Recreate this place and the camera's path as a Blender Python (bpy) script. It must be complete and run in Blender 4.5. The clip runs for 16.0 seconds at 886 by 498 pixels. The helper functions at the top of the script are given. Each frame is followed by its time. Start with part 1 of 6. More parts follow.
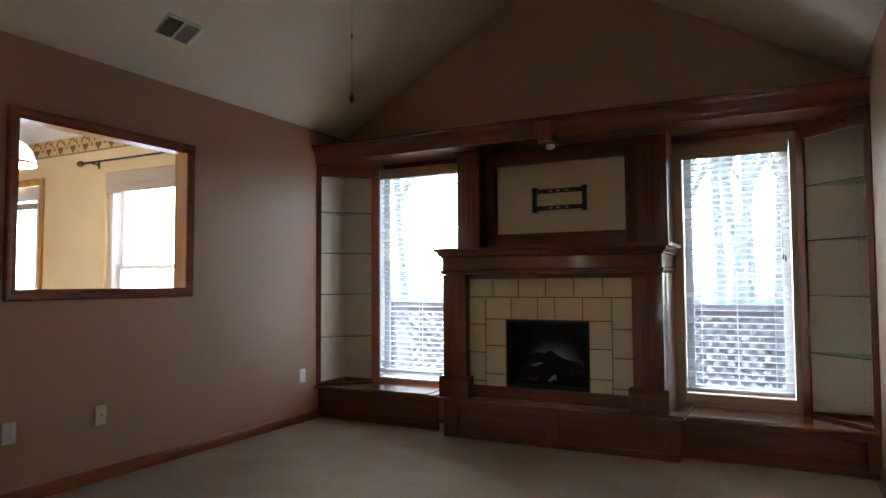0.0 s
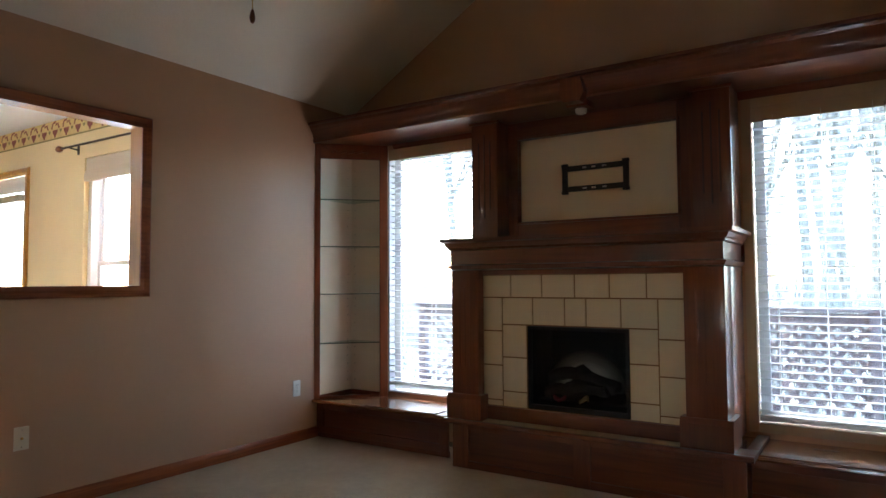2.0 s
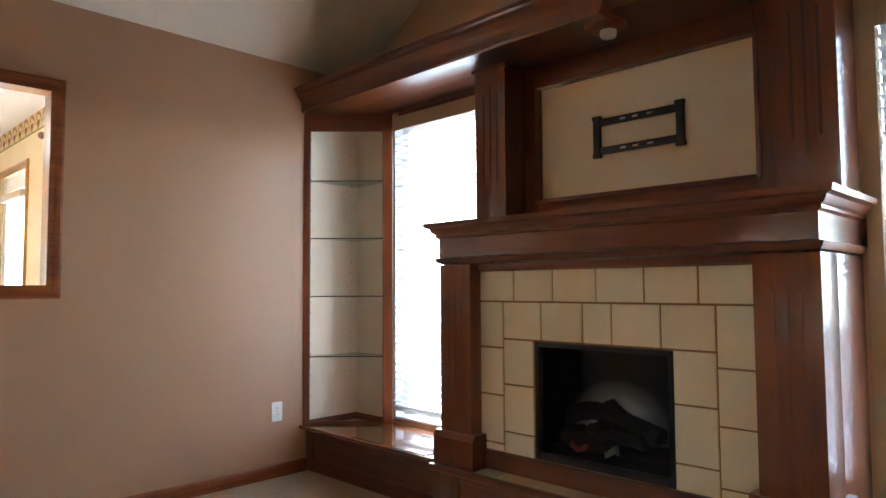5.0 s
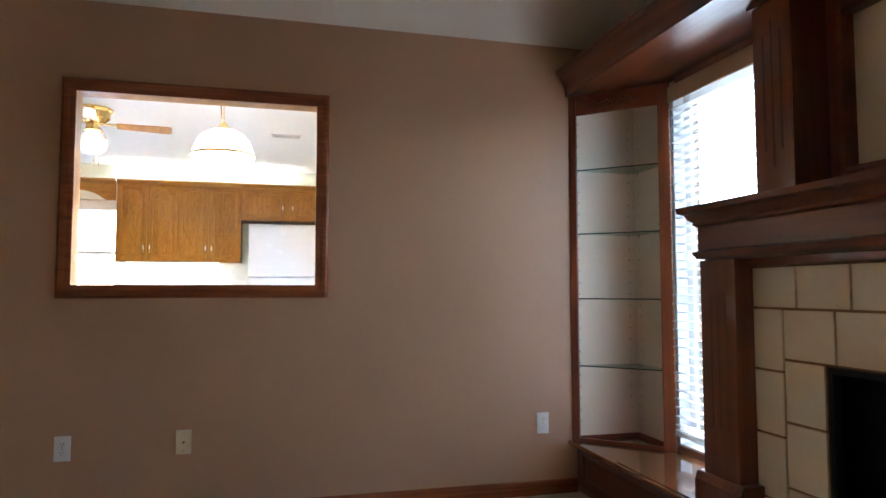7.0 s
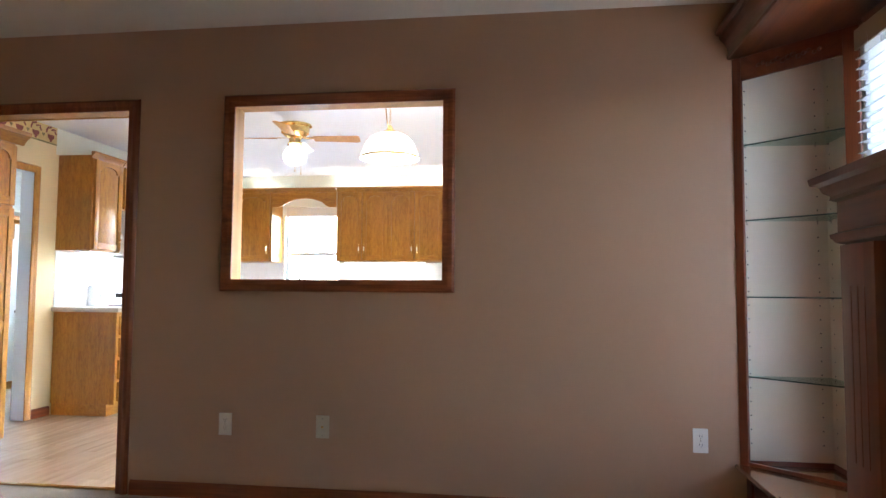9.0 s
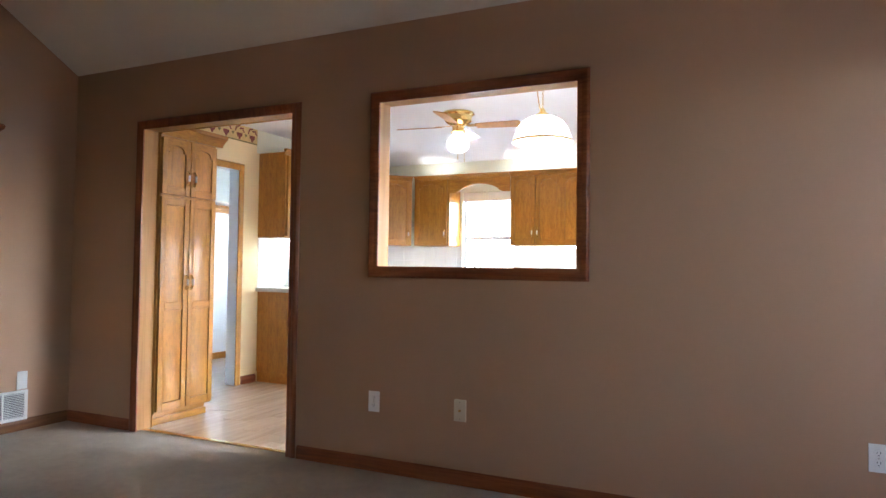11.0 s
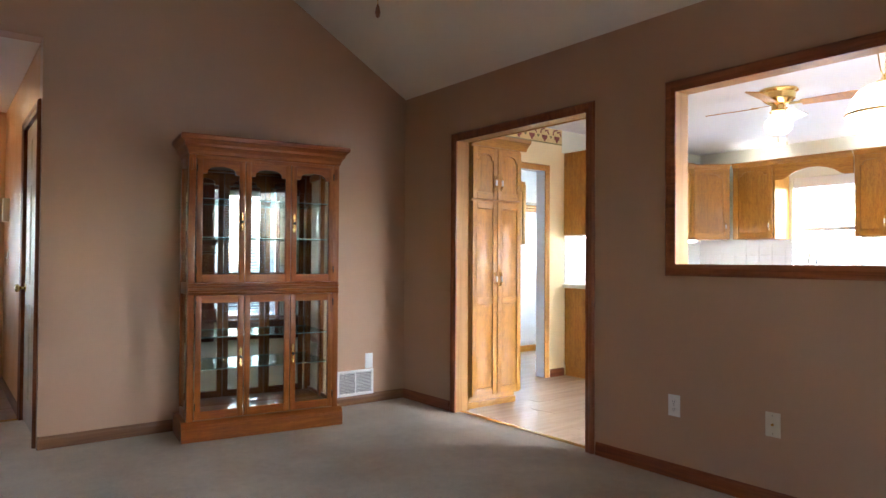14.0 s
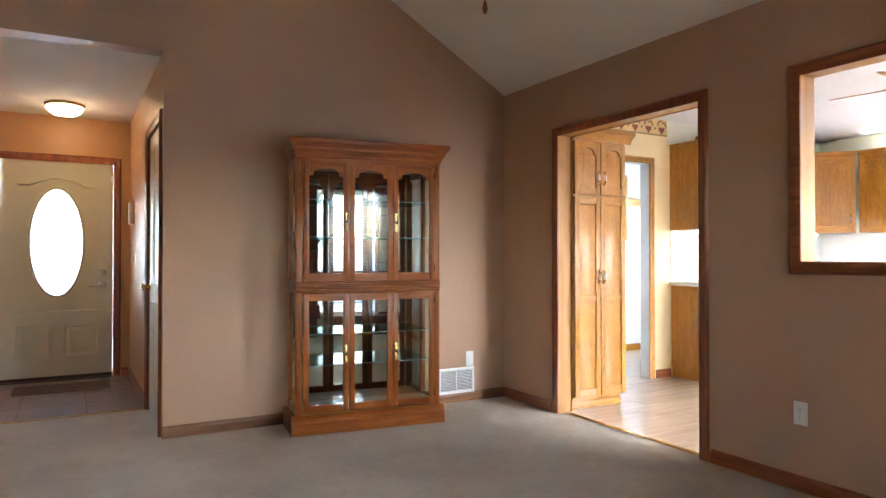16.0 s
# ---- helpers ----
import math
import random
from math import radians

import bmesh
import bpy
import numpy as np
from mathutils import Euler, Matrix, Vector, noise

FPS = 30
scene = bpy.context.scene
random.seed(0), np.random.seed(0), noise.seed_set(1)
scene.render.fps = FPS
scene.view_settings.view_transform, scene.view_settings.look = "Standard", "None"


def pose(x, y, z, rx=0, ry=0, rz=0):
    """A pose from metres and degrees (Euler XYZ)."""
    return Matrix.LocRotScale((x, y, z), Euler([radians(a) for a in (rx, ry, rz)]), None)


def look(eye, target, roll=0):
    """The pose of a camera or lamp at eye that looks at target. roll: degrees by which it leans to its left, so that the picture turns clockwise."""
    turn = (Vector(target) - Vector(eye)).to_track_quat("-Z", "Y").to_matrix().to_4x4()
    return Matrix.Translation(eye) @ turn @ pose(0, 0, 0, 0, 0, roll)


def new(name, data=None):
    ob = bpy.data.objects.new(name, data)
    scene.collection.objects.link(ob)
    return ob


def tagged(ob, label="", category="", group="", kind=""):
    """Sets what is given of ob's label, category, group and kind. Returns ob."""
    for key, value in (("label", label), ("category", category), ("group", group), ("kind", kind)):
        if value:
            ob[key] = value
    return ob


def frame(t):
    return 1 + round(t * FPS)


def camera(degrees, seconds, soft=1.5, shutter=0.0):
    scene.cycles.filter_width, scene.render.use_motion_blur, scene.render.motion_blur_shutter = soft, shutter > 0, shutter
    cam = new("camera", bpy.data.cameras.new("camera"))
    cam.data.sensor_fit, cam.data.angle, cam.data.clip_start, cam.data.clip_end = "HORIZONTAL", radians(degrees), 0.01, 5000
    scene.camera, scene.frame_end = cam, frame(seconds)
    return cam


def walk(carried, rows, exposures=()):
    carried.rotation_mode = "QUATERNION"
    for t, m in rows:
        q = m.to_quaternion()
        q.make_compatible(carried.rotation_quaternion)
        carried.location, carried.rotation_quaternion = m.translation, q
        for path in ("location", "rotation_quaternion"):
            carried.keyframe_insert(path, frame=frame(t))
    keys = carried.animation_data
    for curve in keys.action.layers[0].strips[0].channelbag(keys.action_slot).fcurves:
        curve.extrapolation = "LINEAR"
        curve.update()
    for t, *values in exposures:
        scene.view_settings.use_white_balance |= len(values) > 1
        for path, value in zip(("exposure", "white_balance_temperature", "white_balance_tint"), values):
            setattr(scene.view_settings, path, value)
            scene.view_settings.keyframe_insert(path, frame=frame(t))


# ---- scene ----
cam = camera(67.6, 16.0)
PATH = [
    (0, (0.083, 0.24, 1.157), (-0.838, 2.013, 1.258), -0.3),
    (0.5, (0.041, 0.489, 1.145), (-0.9, 2.25, 1.244), -0.3),
    (1, (0.04, 0.744, 1.139), (-0.929, 2.49, 1.243), -0.3),
    (1.5, (0.053, 1.011, 1.153), (-0.965, 2.73, 1.253), -0.5),
    (2, (0.016, 1.216, 1.137), (-1.088, 2.881, 1.24), -0.3),
    (2.5, (-0.029, 1.436, 1.145), (-1.176, 3.072, 1.245), -0.3),
    (3, (-0.024, 1.669, 1.147), (-1.195, 3.287, 1.249), -0.3),
    (5.5, (-0.079, 2.714, 1.109), (-1.595, 4.014, 1.223), -0.2),
    (6, (-0.136, 2.889, 1.121), (-1.791, 4.008, 1.233), -0.1),
    (6.5, (-0.129, 3.053, 1.124), (-1.943, 3.886, 1.24), -0.2),
    (7, (-0.128, 3.207, 1.108), (-2.06, 3.709, 1.231), -0.0),
    (7.5, (-0.18, 3.393, 1.095), (-2.144, 3.748, 1.217), 0.1),
    (8, (-0.21, 3.571, 1.095), (-2.193, 3.798, 1.216), 0.0),
    (8.5, (-0.196, 3.77, 1.085), (-2.191, 3.712, 1.219), 0.1),
    (9, (-0.243, 3.873, 1.078), (-2.221, 3.606, 1.204), 0.4),
    (11.5, (-0.404, 4.305, 1.134), (-2.113, 3.265, 1.188), 0.6),
    (12, (-0.457, 4.376, 1.143), (-2.023, 3.133, 1.196), 0.42),
    (12.5, (-0.467, 4.383, 1.142), (-1.898, 2.986, 1.193), 0.43),
    (13, (-0.437, 4.362, 1.146), (-1.793, 2.891, 1.196), 0.45),
    (13.5, (-0.424, 4.347, 1.157), (-1.709, 2.814, 1.2), 0.36),
    (14, (-0.422, 4.34, 1.14), (-1.64, 2.753, 1.176), 0.37),
    (14.5, (-0.405, 4.325, 1.148), (-1.564, 2.694, 1.177), 0.18),
    (15, (-0.404, 4.304, 1.154), (-1.507, 2.635, 1.176), 0.18),
    (15.5, (-0.405, 4.282, 1.16), (-1.451, 2.577, 1.18), -0.01),
    (16, (-0.402, 4.277, 1.156), (-1.385, 2.535, 1.178), 0.0),
]
EXPOSURES = [(0.0, 5.55, 6000, 9), (3.0, 6.0, 6100, 9), (5.5, 6.7, 6100, 9), (7.0, 6.1, 5700, 9), (9.0, 6.1, 5700, 12), (11.5, 5.95, 5750, 14), (12.5, 5.95, 5750, 15), (16.0, 6.6, 5900, 13)]
walk(cam, [(t, look(eye, target, roll)) for t, eye, target, roll in PATH], EXPOSURES)

# ---- light: bright overcast daylight ----
world = bpy.data.worlds.new("overcast_sky")
scene.world = world
world.use_nodes = True
wn = world.node_tree
wn.nodes.clear()
sky = wn.nodes.new("ShaderNodeTexSky")
sky.sky_type = "NISHITA"
sky.sun_disc = False
sky.sun_elevation, sky.sun_rotation = radians(38), radians(-26)
sky.air_density, sky.dust_density, sky.ozone_density = 1.0, 1.5, 1.0
wb = wn.nodes.new("ShaderNodeBackground")
wb.inputs["Strength"].default_value = 0.14
wo = wn.nodes.new("ShaderNodeOutputWorld")
wn.links.new(sky.outputs[0], wb.inputs[0])
wn.links.new(wb.outputs[0], wo.inputs[0])


def lamp(name, kind, m, watts, color=(1, 1, 1), size=0.1, size_y=None):
    data = bpy.data.lights.new(name, kind)
    data.energy, data.color = watts, color
    if kind == "AREA":
        data.shape = "RECTANGLE" if size_y else "DISK"
        data.size = size
        if size_y:
            data.size_y = size_y
    elif kind == "POINT":
        data.shadow_soft_size = size
    elif kind == "SUN":
        data.angle = radians(size)
    ob = new(name, data)
    ob.matrix_world = m
    return ob


lamp("sun", "SUN", look((-3.9, 8, 6.9), (0, 0, 0)), 0.72, (0.93, 0.96, 1.0), 60)


# ---- materials ----
def nodes(name):
    m = bpy.data.materials.new(name)
    m.use_nodes = True
    t = m.node_tree
    return m, t, t.nodes["Principled BSDF"]


def coords(t, scale, what="Object"):
    c = t.nodes.new("ShaderNodeTexCoord")
    mp = t.nodes.new("ShaderNodeMapping")
    mp.inputs["Scale"].default_value = scale if isinstance(scale, tuple) else (scale,) * 3
    t.links.new(c.outputs[what], mp.inputs[0])
    info = t.nodes.new("ShaderNodeObjectInfo")
    mul = t.nodes.new("ShaderNodeMath")
    mul.operation = "MULTIPLY"
    mul.inputs[1].default_value = 17.0
    t.links.new(info.outputs["Random"], mul.inputs[0])
    comb = t.nodes.new("ShaderNodeCombineXYZ")
    for i in range(3):
        t.links.new(mul.outputs[0], comb.inputs[i])
    t.links.new(comb.outputs[0], mp.inputs["Location"])
    return mp.outputs[0], info.outputs["Random"]


def tex_noise(t, vec, scale, detail=4, rough=0.55, distortion=0.0):
    n = t.nodes.new("ShaderNodeTexNoise")
    n.inputs["Scale"].default_value, n.inputs["Detail"].default_value = scale, detail
    n.inputs["Roughness"].default_value, n.inputs["Distortion"].default_value = rough, distortion
    t.links.new(vec, n.inputs["Vector"])
    return n.outputs[0]


def ramp(t, fac, stops):
    r = t.nodes.new("ShaderNodeValToRGB")
    el = r.color_ramp.elements
    el[0].position, el[0].color = stops[0][0], (*stops[0][1], 1)
    el[1].position, el[1].color = stops[-1][0], (*stops[-1][1], 1)
    for p, c in stops[1:-1]:
        e = el.new(p)
        e.color = (*c, 1)
    t.links.new(fac, r.inputs[0])
    return r.outputs[0]


def bump(t, p, height, strength, distance=0.002):
    b = t.nodes.new("ShaderNodeBump")
    b.inputs["Strength"].default_value, b.inputs["Distance"].default_value = strength, distance
    t.links.new(height, b.inputs["Height"])
    t.links.new(b.outputs[0], p.inputs["Normal"])


def shade(c, k):
    return tuple(min(1.0, v * k) for v in c)


def paint(name, color, rough=0.6, vary=0.08, grain=120, strength=0.15, blotch=1.3, metal=0.0, distance=0.001, spec=0.5):
    m, t, p = nodes(name)
    vec, rnd = coords(t, 1.0)
    big = tex_noise(t, vec, blotch, 5)
    fine = tex_noise(t, vec, grain, 3)
    c = ramp(t, big, [(0.3, shade(color, 1 - vary)), (0.7, shade(color, 1 + vary))])
    t.links.new(c, p.inputs["Base Color"])
    p.inputs["Roughness"].default_value, p.inputs["Metallic"].default_value = rough, metal
    p.inputs["Specular IOR Level"].default_value = spec
    rr = ramp(t, tex_noise(t, vec, blotch * 4, 4), [(0.3, (rough * 0.85,) * 3), (0.7, (min(1, rough * 1.15),) * 3)])
    t.links.new(rr, p.inputs["Roughness"])
    if strength:
        bump(t, p, fine, strength, distance)
    return m


def wood(name, dark, mid, light, axis="z", rough=0.35, grain=1.0, coat=0.3, spread=0.12, figure=0.0, coat_rough=0.22):
    """Oiled or varnished wood with the grain along one axis."""
    m, t, p = nodes(name)
    k = {"x": (0.9, 14, 14), "y": (14, 0.9, 14), "z": (14, 14, 0.9)}[axis]
    vec, rnd = coords(t, tuple(v * grain for v in k))
    a = tex_noise(t, vec, 1.0, 6, 0.6, 1.2)
    k2 = {"x": (4, 130, 130), "y": (130, 4, 130), "z": (130, 130, 4)}[axis]
    vec2, _ = coords(t, k2)
    b = tex_noise(t, vec2, 1.0, 3, 0.6, 0.3)
    mix = t.nodes.new("ShaderNodeMath")
    mix.operation = "MULTIPLY_ADD"
    mix.inputs[1].default_value = 0.35
    t.links.new(b, mix.inputs[0])
    t.links.new(a, mix.inputs[2])
    c = ramp(t, mix.outputs[0], [(0.42, dark), (0.62, mid), (0.86, light)])
    if figure:
        k3 = {"x": (4.5, 16, 16), "y": (16, 4.5, 16), "z": (16, 16, 4.5)}[axis]
        vec3, _ = coords(t, k3)
        fig = t.nodes.new("ShaderNodeMixRGB")
        fig.blend_type, fig.inputs[0].default_value = "MULTIPLY", 1.0
        t.links.new(c, fig.inputs[1])
        t.links.new(ramp(t, tex_noise(t, vec3, 2.8, 3, 0.6, 1.4), [(0.38, (1 - figure, 1 - 1.25 * figure, 1 - 1.4 * figure)), (0.52, (1, 1, 1)), (0.75, (1.06, 1.06, 1.04))]), fig.inputs[2])
        c = fig.outputs[0]
    hsv = t.nodes.new("ShaderNodeHueSaturation")
    rmap = t.nodes.new("ShaderNodeMapRange")
    rmap.inputs["To Min"].default_value, rmap.inputs["To Max"].default_value = 1 - spread, 1 + spread
    t.links.new(rnd, rmap.inputs["Value"])
    t.links.new(rmap.outputs[0], hsv.inputs["Value"])
    t.links.new(c, hsv.inputs["Color"])
    t.links.new(hsv.outputs[0], p.inputs["Base Color"])
    p.inputs["Roughness"].default_value = rough
    p.inputs["Specular IOR Level"].default_value = 0.4
    p.inputs["Coat Weight"].default_value, p.inputs["Coat Roughness"].default_value = coat, coat_rough
    bump(t, p, mix.outputs[0], 0.12, 0.001)
    return m


def plain(name, color, rough=0.5, metal=0.0, emit=0.0):
    m, t, p = nodes(name)
    p.inputs["Base Color"].default_value = (*color, 1)
    p.inputs["Roughness"].default_value, p.inputs["Metallic"].default_value = rough, metal
    if emit:
        p.inputs["Emission Color"].default_value, p.inputs["Emission Strength"].default_value = (*color, 1), emit
    return m


def glassy(name, tint=(1, 1, 1), rough=0.0, low=0.03, edge=0.4):
    """A thin pane: mostly clear, with a Fresnel gloss."""
    m, t, p = nodes(name)
    t.nodes.remove(p)
    tr = t.nodes.new("ShaderNodeBsdfTransparent")
    tr.inputs[0].default_value = (*tint, 1)
    gl = t.nodes.new("ShaderNodeBsdfGlossy")
    gl.inputs["Roughness"].default_value = rough
    lw = t.nodes.new("ShaderNodeLayerWeight")
    pw = t.nodes.new("ShaderNodeMath")
    pw.operation, pw.inputs[1].default_value = "POWER", 4.0
    fr = t.nodes.new("ShaderNodeMath")
    fr.operation, fr.inputs[1].default_value, fr.inputs[2].default_value = "MULTIPLY_ADD", edge, low
    t.links.new(lw.outputs["Facing"], pw.inputs[0])
    t.links.new(pw.outputs[0], fr.inputs[0])
    mx = t.nodes.new("ShaderNodeMixShader")
    t.links.new(fr.outputs[0], mx.inputs[0])
    t.links.new(tr.outputs[0], mx.inputs[1])
    t.links.new(gl.outputs[0], mx.inputs[2])
    t.links.new(mx.outputs[0], t.nodes["Material Output"].inputs[0])
    return m


def frosted(name, color, emit):
    m, t, p = nodes(name)
    p.inputs["Base Color"].default_value = (*color, 1)
    p.inputs["Roughness"].default_value = 0.25
    p.inputs["Emission Color"].default_value = (*color, 1)
    p.inputs["Emission Strength"].default_value = emit
    return m


WALL = paint("tan_wall_paint", (0.475, 0.290, 0.174), 0.42, 0.05, 160, 0.25, 0.8, distance=0.0012)
HALL = paint("warm_hall_paint", (0.50, 0.255, 0.10), 0.45, 0.05, 160, 0.25, 0.8)
CEIL = paint("ceiling_texture", (0.75, 0.69, 0.58), 0.85, 0.05, 60, 0.45, 0.9, distance=0.004)
KWALL = paint("yellow_wall_paint", (0.74, 0.60, 0.33), 0.55, 0.05, 160, 0.2, 2.2)
KWHITE = paint("pale_kitchen_paint", (0.76, 0.78, 0.65), 0.6, 0.03, 160, 0.2, 1.0)
LWALL = paint("pale_blue_paint", (0.72, 0.77, 0.80), 0.6, 0.03, 160, 0.2, 1.0)
CEILK = paint("white_ceiling", (0.74, 0.75, 0.75), 0.85, 0.03, 60, 0.4, 1.0, distance=0.003)
PANEL = paint("cream_board", (0.76, 0.63, 0.42), 0.5, 0.03, 90, 0.1, 1.5)
NICHE = paint("cream_panel", (0.80, 0.73, 0.60), 0.5, 0.03, 90, 0.1, 1.5)
WHITE = paint("white_enamel", (0.80, 0.79, 0.75), 0.35, 0.02, 90, 0.05, 2.0)
DOORW = paint("cream_door_paint", (0.57, 0.525, 0.39), 0.38, 0.03, 90, 0.06, 1.4)
VINYL = paint("white_vinyl", (0.82, 0.83, 0.83), 0.35, 0.02, 60, 0.03, 2.0)
TANV = paint("tan_window_casing", (0.46, 0.35, 0.22), 0.4, 0.06, 60, 0.06, 3.0)
STEEL = paint("brushed_steel", (0.55, 0.55, 0.56), 0.3, 0.04, 200, 0.05, 5.0, 1.0)
NICKEL = paint("aged_nickel", (0.40, 0.34, 0.27), 0.3, 0.08, 200, 0.05, 9.0, 1.0)
BRASS = paint("polished_brass", (0.80, 0.57, 0.22), 0.2, 0.06, 200, 0.03, 9.0, 1.0)
CERAM = plain("white_porcelain", (0.85, 0.83, 0.78), 0.15)
BLACK = paint("black_powder_coat", (0.018, 0.018, 0.02), 0.45, 0.15, 200, 0.1, 8.0)
SOOT = paint("dark_firebox_metal", (0.006, 0.006, 0.007), 0.6, 0.2, 120, 0.1, 6.0)
LOG = paint("charred_log", (0.036, 0.028, 0.024), 0.85, 0.5, 40, 0.8, 14.0, distance=0.012)


def glow_panel_material():
    """Glow behind the logs painted as a radial colour gradient, dark at its rim."""
    m, t, p = nodes("painted_fire_glow")
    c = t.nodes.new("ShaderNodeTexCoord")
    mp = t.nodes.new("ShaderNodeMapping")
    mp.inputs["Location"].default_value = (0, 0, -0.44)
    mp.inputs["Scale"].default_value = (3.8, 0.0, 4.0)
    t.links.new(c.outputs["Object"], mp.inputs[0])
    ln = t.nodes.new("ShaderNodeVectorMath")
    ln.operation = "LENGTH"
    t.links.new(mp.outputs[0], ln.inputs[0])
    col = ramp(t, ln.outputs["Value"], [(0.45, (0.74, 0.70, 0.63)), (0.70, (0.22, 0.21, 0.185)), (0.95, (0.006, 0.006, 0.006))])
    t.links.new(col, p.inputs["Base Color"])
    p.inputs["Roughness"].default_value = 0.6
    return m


GLOWP = glow_panel_material()
EMBER = plain("ember_plastic", (0.35, 0.05, 0.06), 0.4)
TILE = paint("cream_glazed_tile", (0.75, 0.62, 0.42), 0.16, 0.05, 25, 0.03, 3.0, distance=0.002)
GROUT = paint("brown_grout", (0.25, 0.125, 0.048), 0.9, 0.15, 300, 0.3, 12.0)
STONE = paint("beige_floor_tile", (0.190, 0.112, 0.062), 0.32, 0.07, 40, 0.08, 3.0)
FLGROUT = paint("grey_floor_grout", (0.20, 0.17, 0.13), 0.9, 0.15, 300, 0.3, 12.0)
MAT = paint("brown_door_mat_pile", (0.13, 0.075, 0.05), 0.95, 0.25, 300, 0.8, 12.0, distance=0.006)
PORC = paint("white_appliance", (0.82, 0.83, 0.84), 0.25, 0.02, 120, 0.04, 2.0)
COUNTER = paint("pale_laminate", (0.62, 0.60, 0.56), 0.3, 0.10, 220, 0.03, 60.0)
SPLASH = paint("white_backsplash_tile", (0.78, 0.78, 0.76), 0.2, 0.02, 60, 0.03, 3.0)
DARKGL = plain("black_oven_glass", (0.012, 0.012, 0.014), 0.06)
SHADEF = paint("beige_shade_fabric", (0.55, 0.47, 0.36), 0.9, 0.05, 400, 0.4, 3.0)
RODM = paint("dark_bronze_rod", (0.05, 0.03, 0.02), 0.4, 0.2, 100, 0.1, 8.0, 0.7)
PANE = glassy("window_glass", (0.67, 0.69, 0.70))
# pane colour dims the bright view outside; the glass itself is clear
VIEWDIM = glassy("view_dimming_glass", (0.40, 0.42, 0.425))
FIREG = glassy("fireplace_glass", (0.80, 0.80, 0.80), 0.0, 0.006, 0.10)
CLEAR = glassy("cabinet_glass", (0.95, 0.98, 0.965))
SHELFG = glassy("shelf_glass", (0.80, 0.90, 0.86))
GEDGE = plain("green_glass_edge", (0.05, 0.09, 0.075), 0.15)
MIRROR = plain("silvered_mirror", (0.86, 0.87, 0.86), 0.01, 1.0)
LITW = frosted("lit_white_glass", (1.0, 0.97, 0.93), 0.16)
LITH = frosted("lit_hall_glass", (1.0, 0.70, 0.36), 0.32)
TOPTUBE = frosted("dim_tube_lens", (1.0, 0.97, 0.88), 0.32)
TUBE = frosted("lit_tube_lens", (0.96, 1.0, 0.94), 0.5)
CHERRY = {a: wood("cherry_wood_" + a, (0.090, 0.0205, 0.0060), (0.140, 0.033, 0.0095), (0.190, 0.049, 0.0145), a, 0.30, coat=0.7, coat_rough=0.13) for a in "xyz"}
GROOVE_SHADE = paint("groove_shade_cherry", (0.050, 0.011, 0.005), 0.5, 0.15, 80, 0.1, 6.0)
BASEW = {a: wood("brown_oak_" + a, (0.105, 0.040, 0.012), (0.18, 0.073, 0.023), (0.26, 0.115, 0.040), a, 0.35, 1.2, 0.2) for a in "xyz"}
# base colour lighter than the other cherry, standing in for reflected sheen
BENCHTOP = wood("sheen_lightened_cherry", (0.13, 0.042, 0.014), (0.22, 0.080, 0.028), (0.31, 0.125, 0.048), "x", 0.2, coat=1.0, coat_rough=0.07)
OAKD = {a: wood("stained_oak_" + a, (0.115, 0.028, 0.0068), (0.215, 0.058, 0.0155), (0.31, 0.098, 0.028), a, 0.33, 1.2, 0.25, coat_rough=0.16) for a in "xyz"}
OAK = {a: wood("honey_oak_" + a, (0.335, 0.140, 0.0130), (0.415, 0.180, 0.018), (0.49, 0.228, 0.028), a, 0.32, 1.0, 0.25, 0.07, 0.2) for a in "xyz"}
CURIO = {a: wood("curio_oak_" + a, (0.165, 0.040, 0.0045), (0.265, 0.070, 0.0080), (0.37, 0.118, 0.017), a, 0.30, 1.1, 0.25, 0.05, 0.12, 0.14) for a in "xyz"}
JAMB = {a: wood("pale_oak_jamb_" + a, (0.29, 0.125, 0.028), (0.40, 0.19, 0.045), (0.50, 0.26, 0.072), a, 0.45, 0.7, 0.06, 0.04) for a in "xyz"}
DECKW = {a: wood("weathered_deck_" + a, (0.16, 0.125, 0.13), (0.25, 0.20, 0.205), (0.33, 0.28, 0.28), a, 0.8, 1.0, 0.0) for a in "xyz"}
BARK = paint("grey_bark", (0.48, 0.435, 0.37), 0.9, 0.3, 30, 0.9, 5.0, distance=0.02)


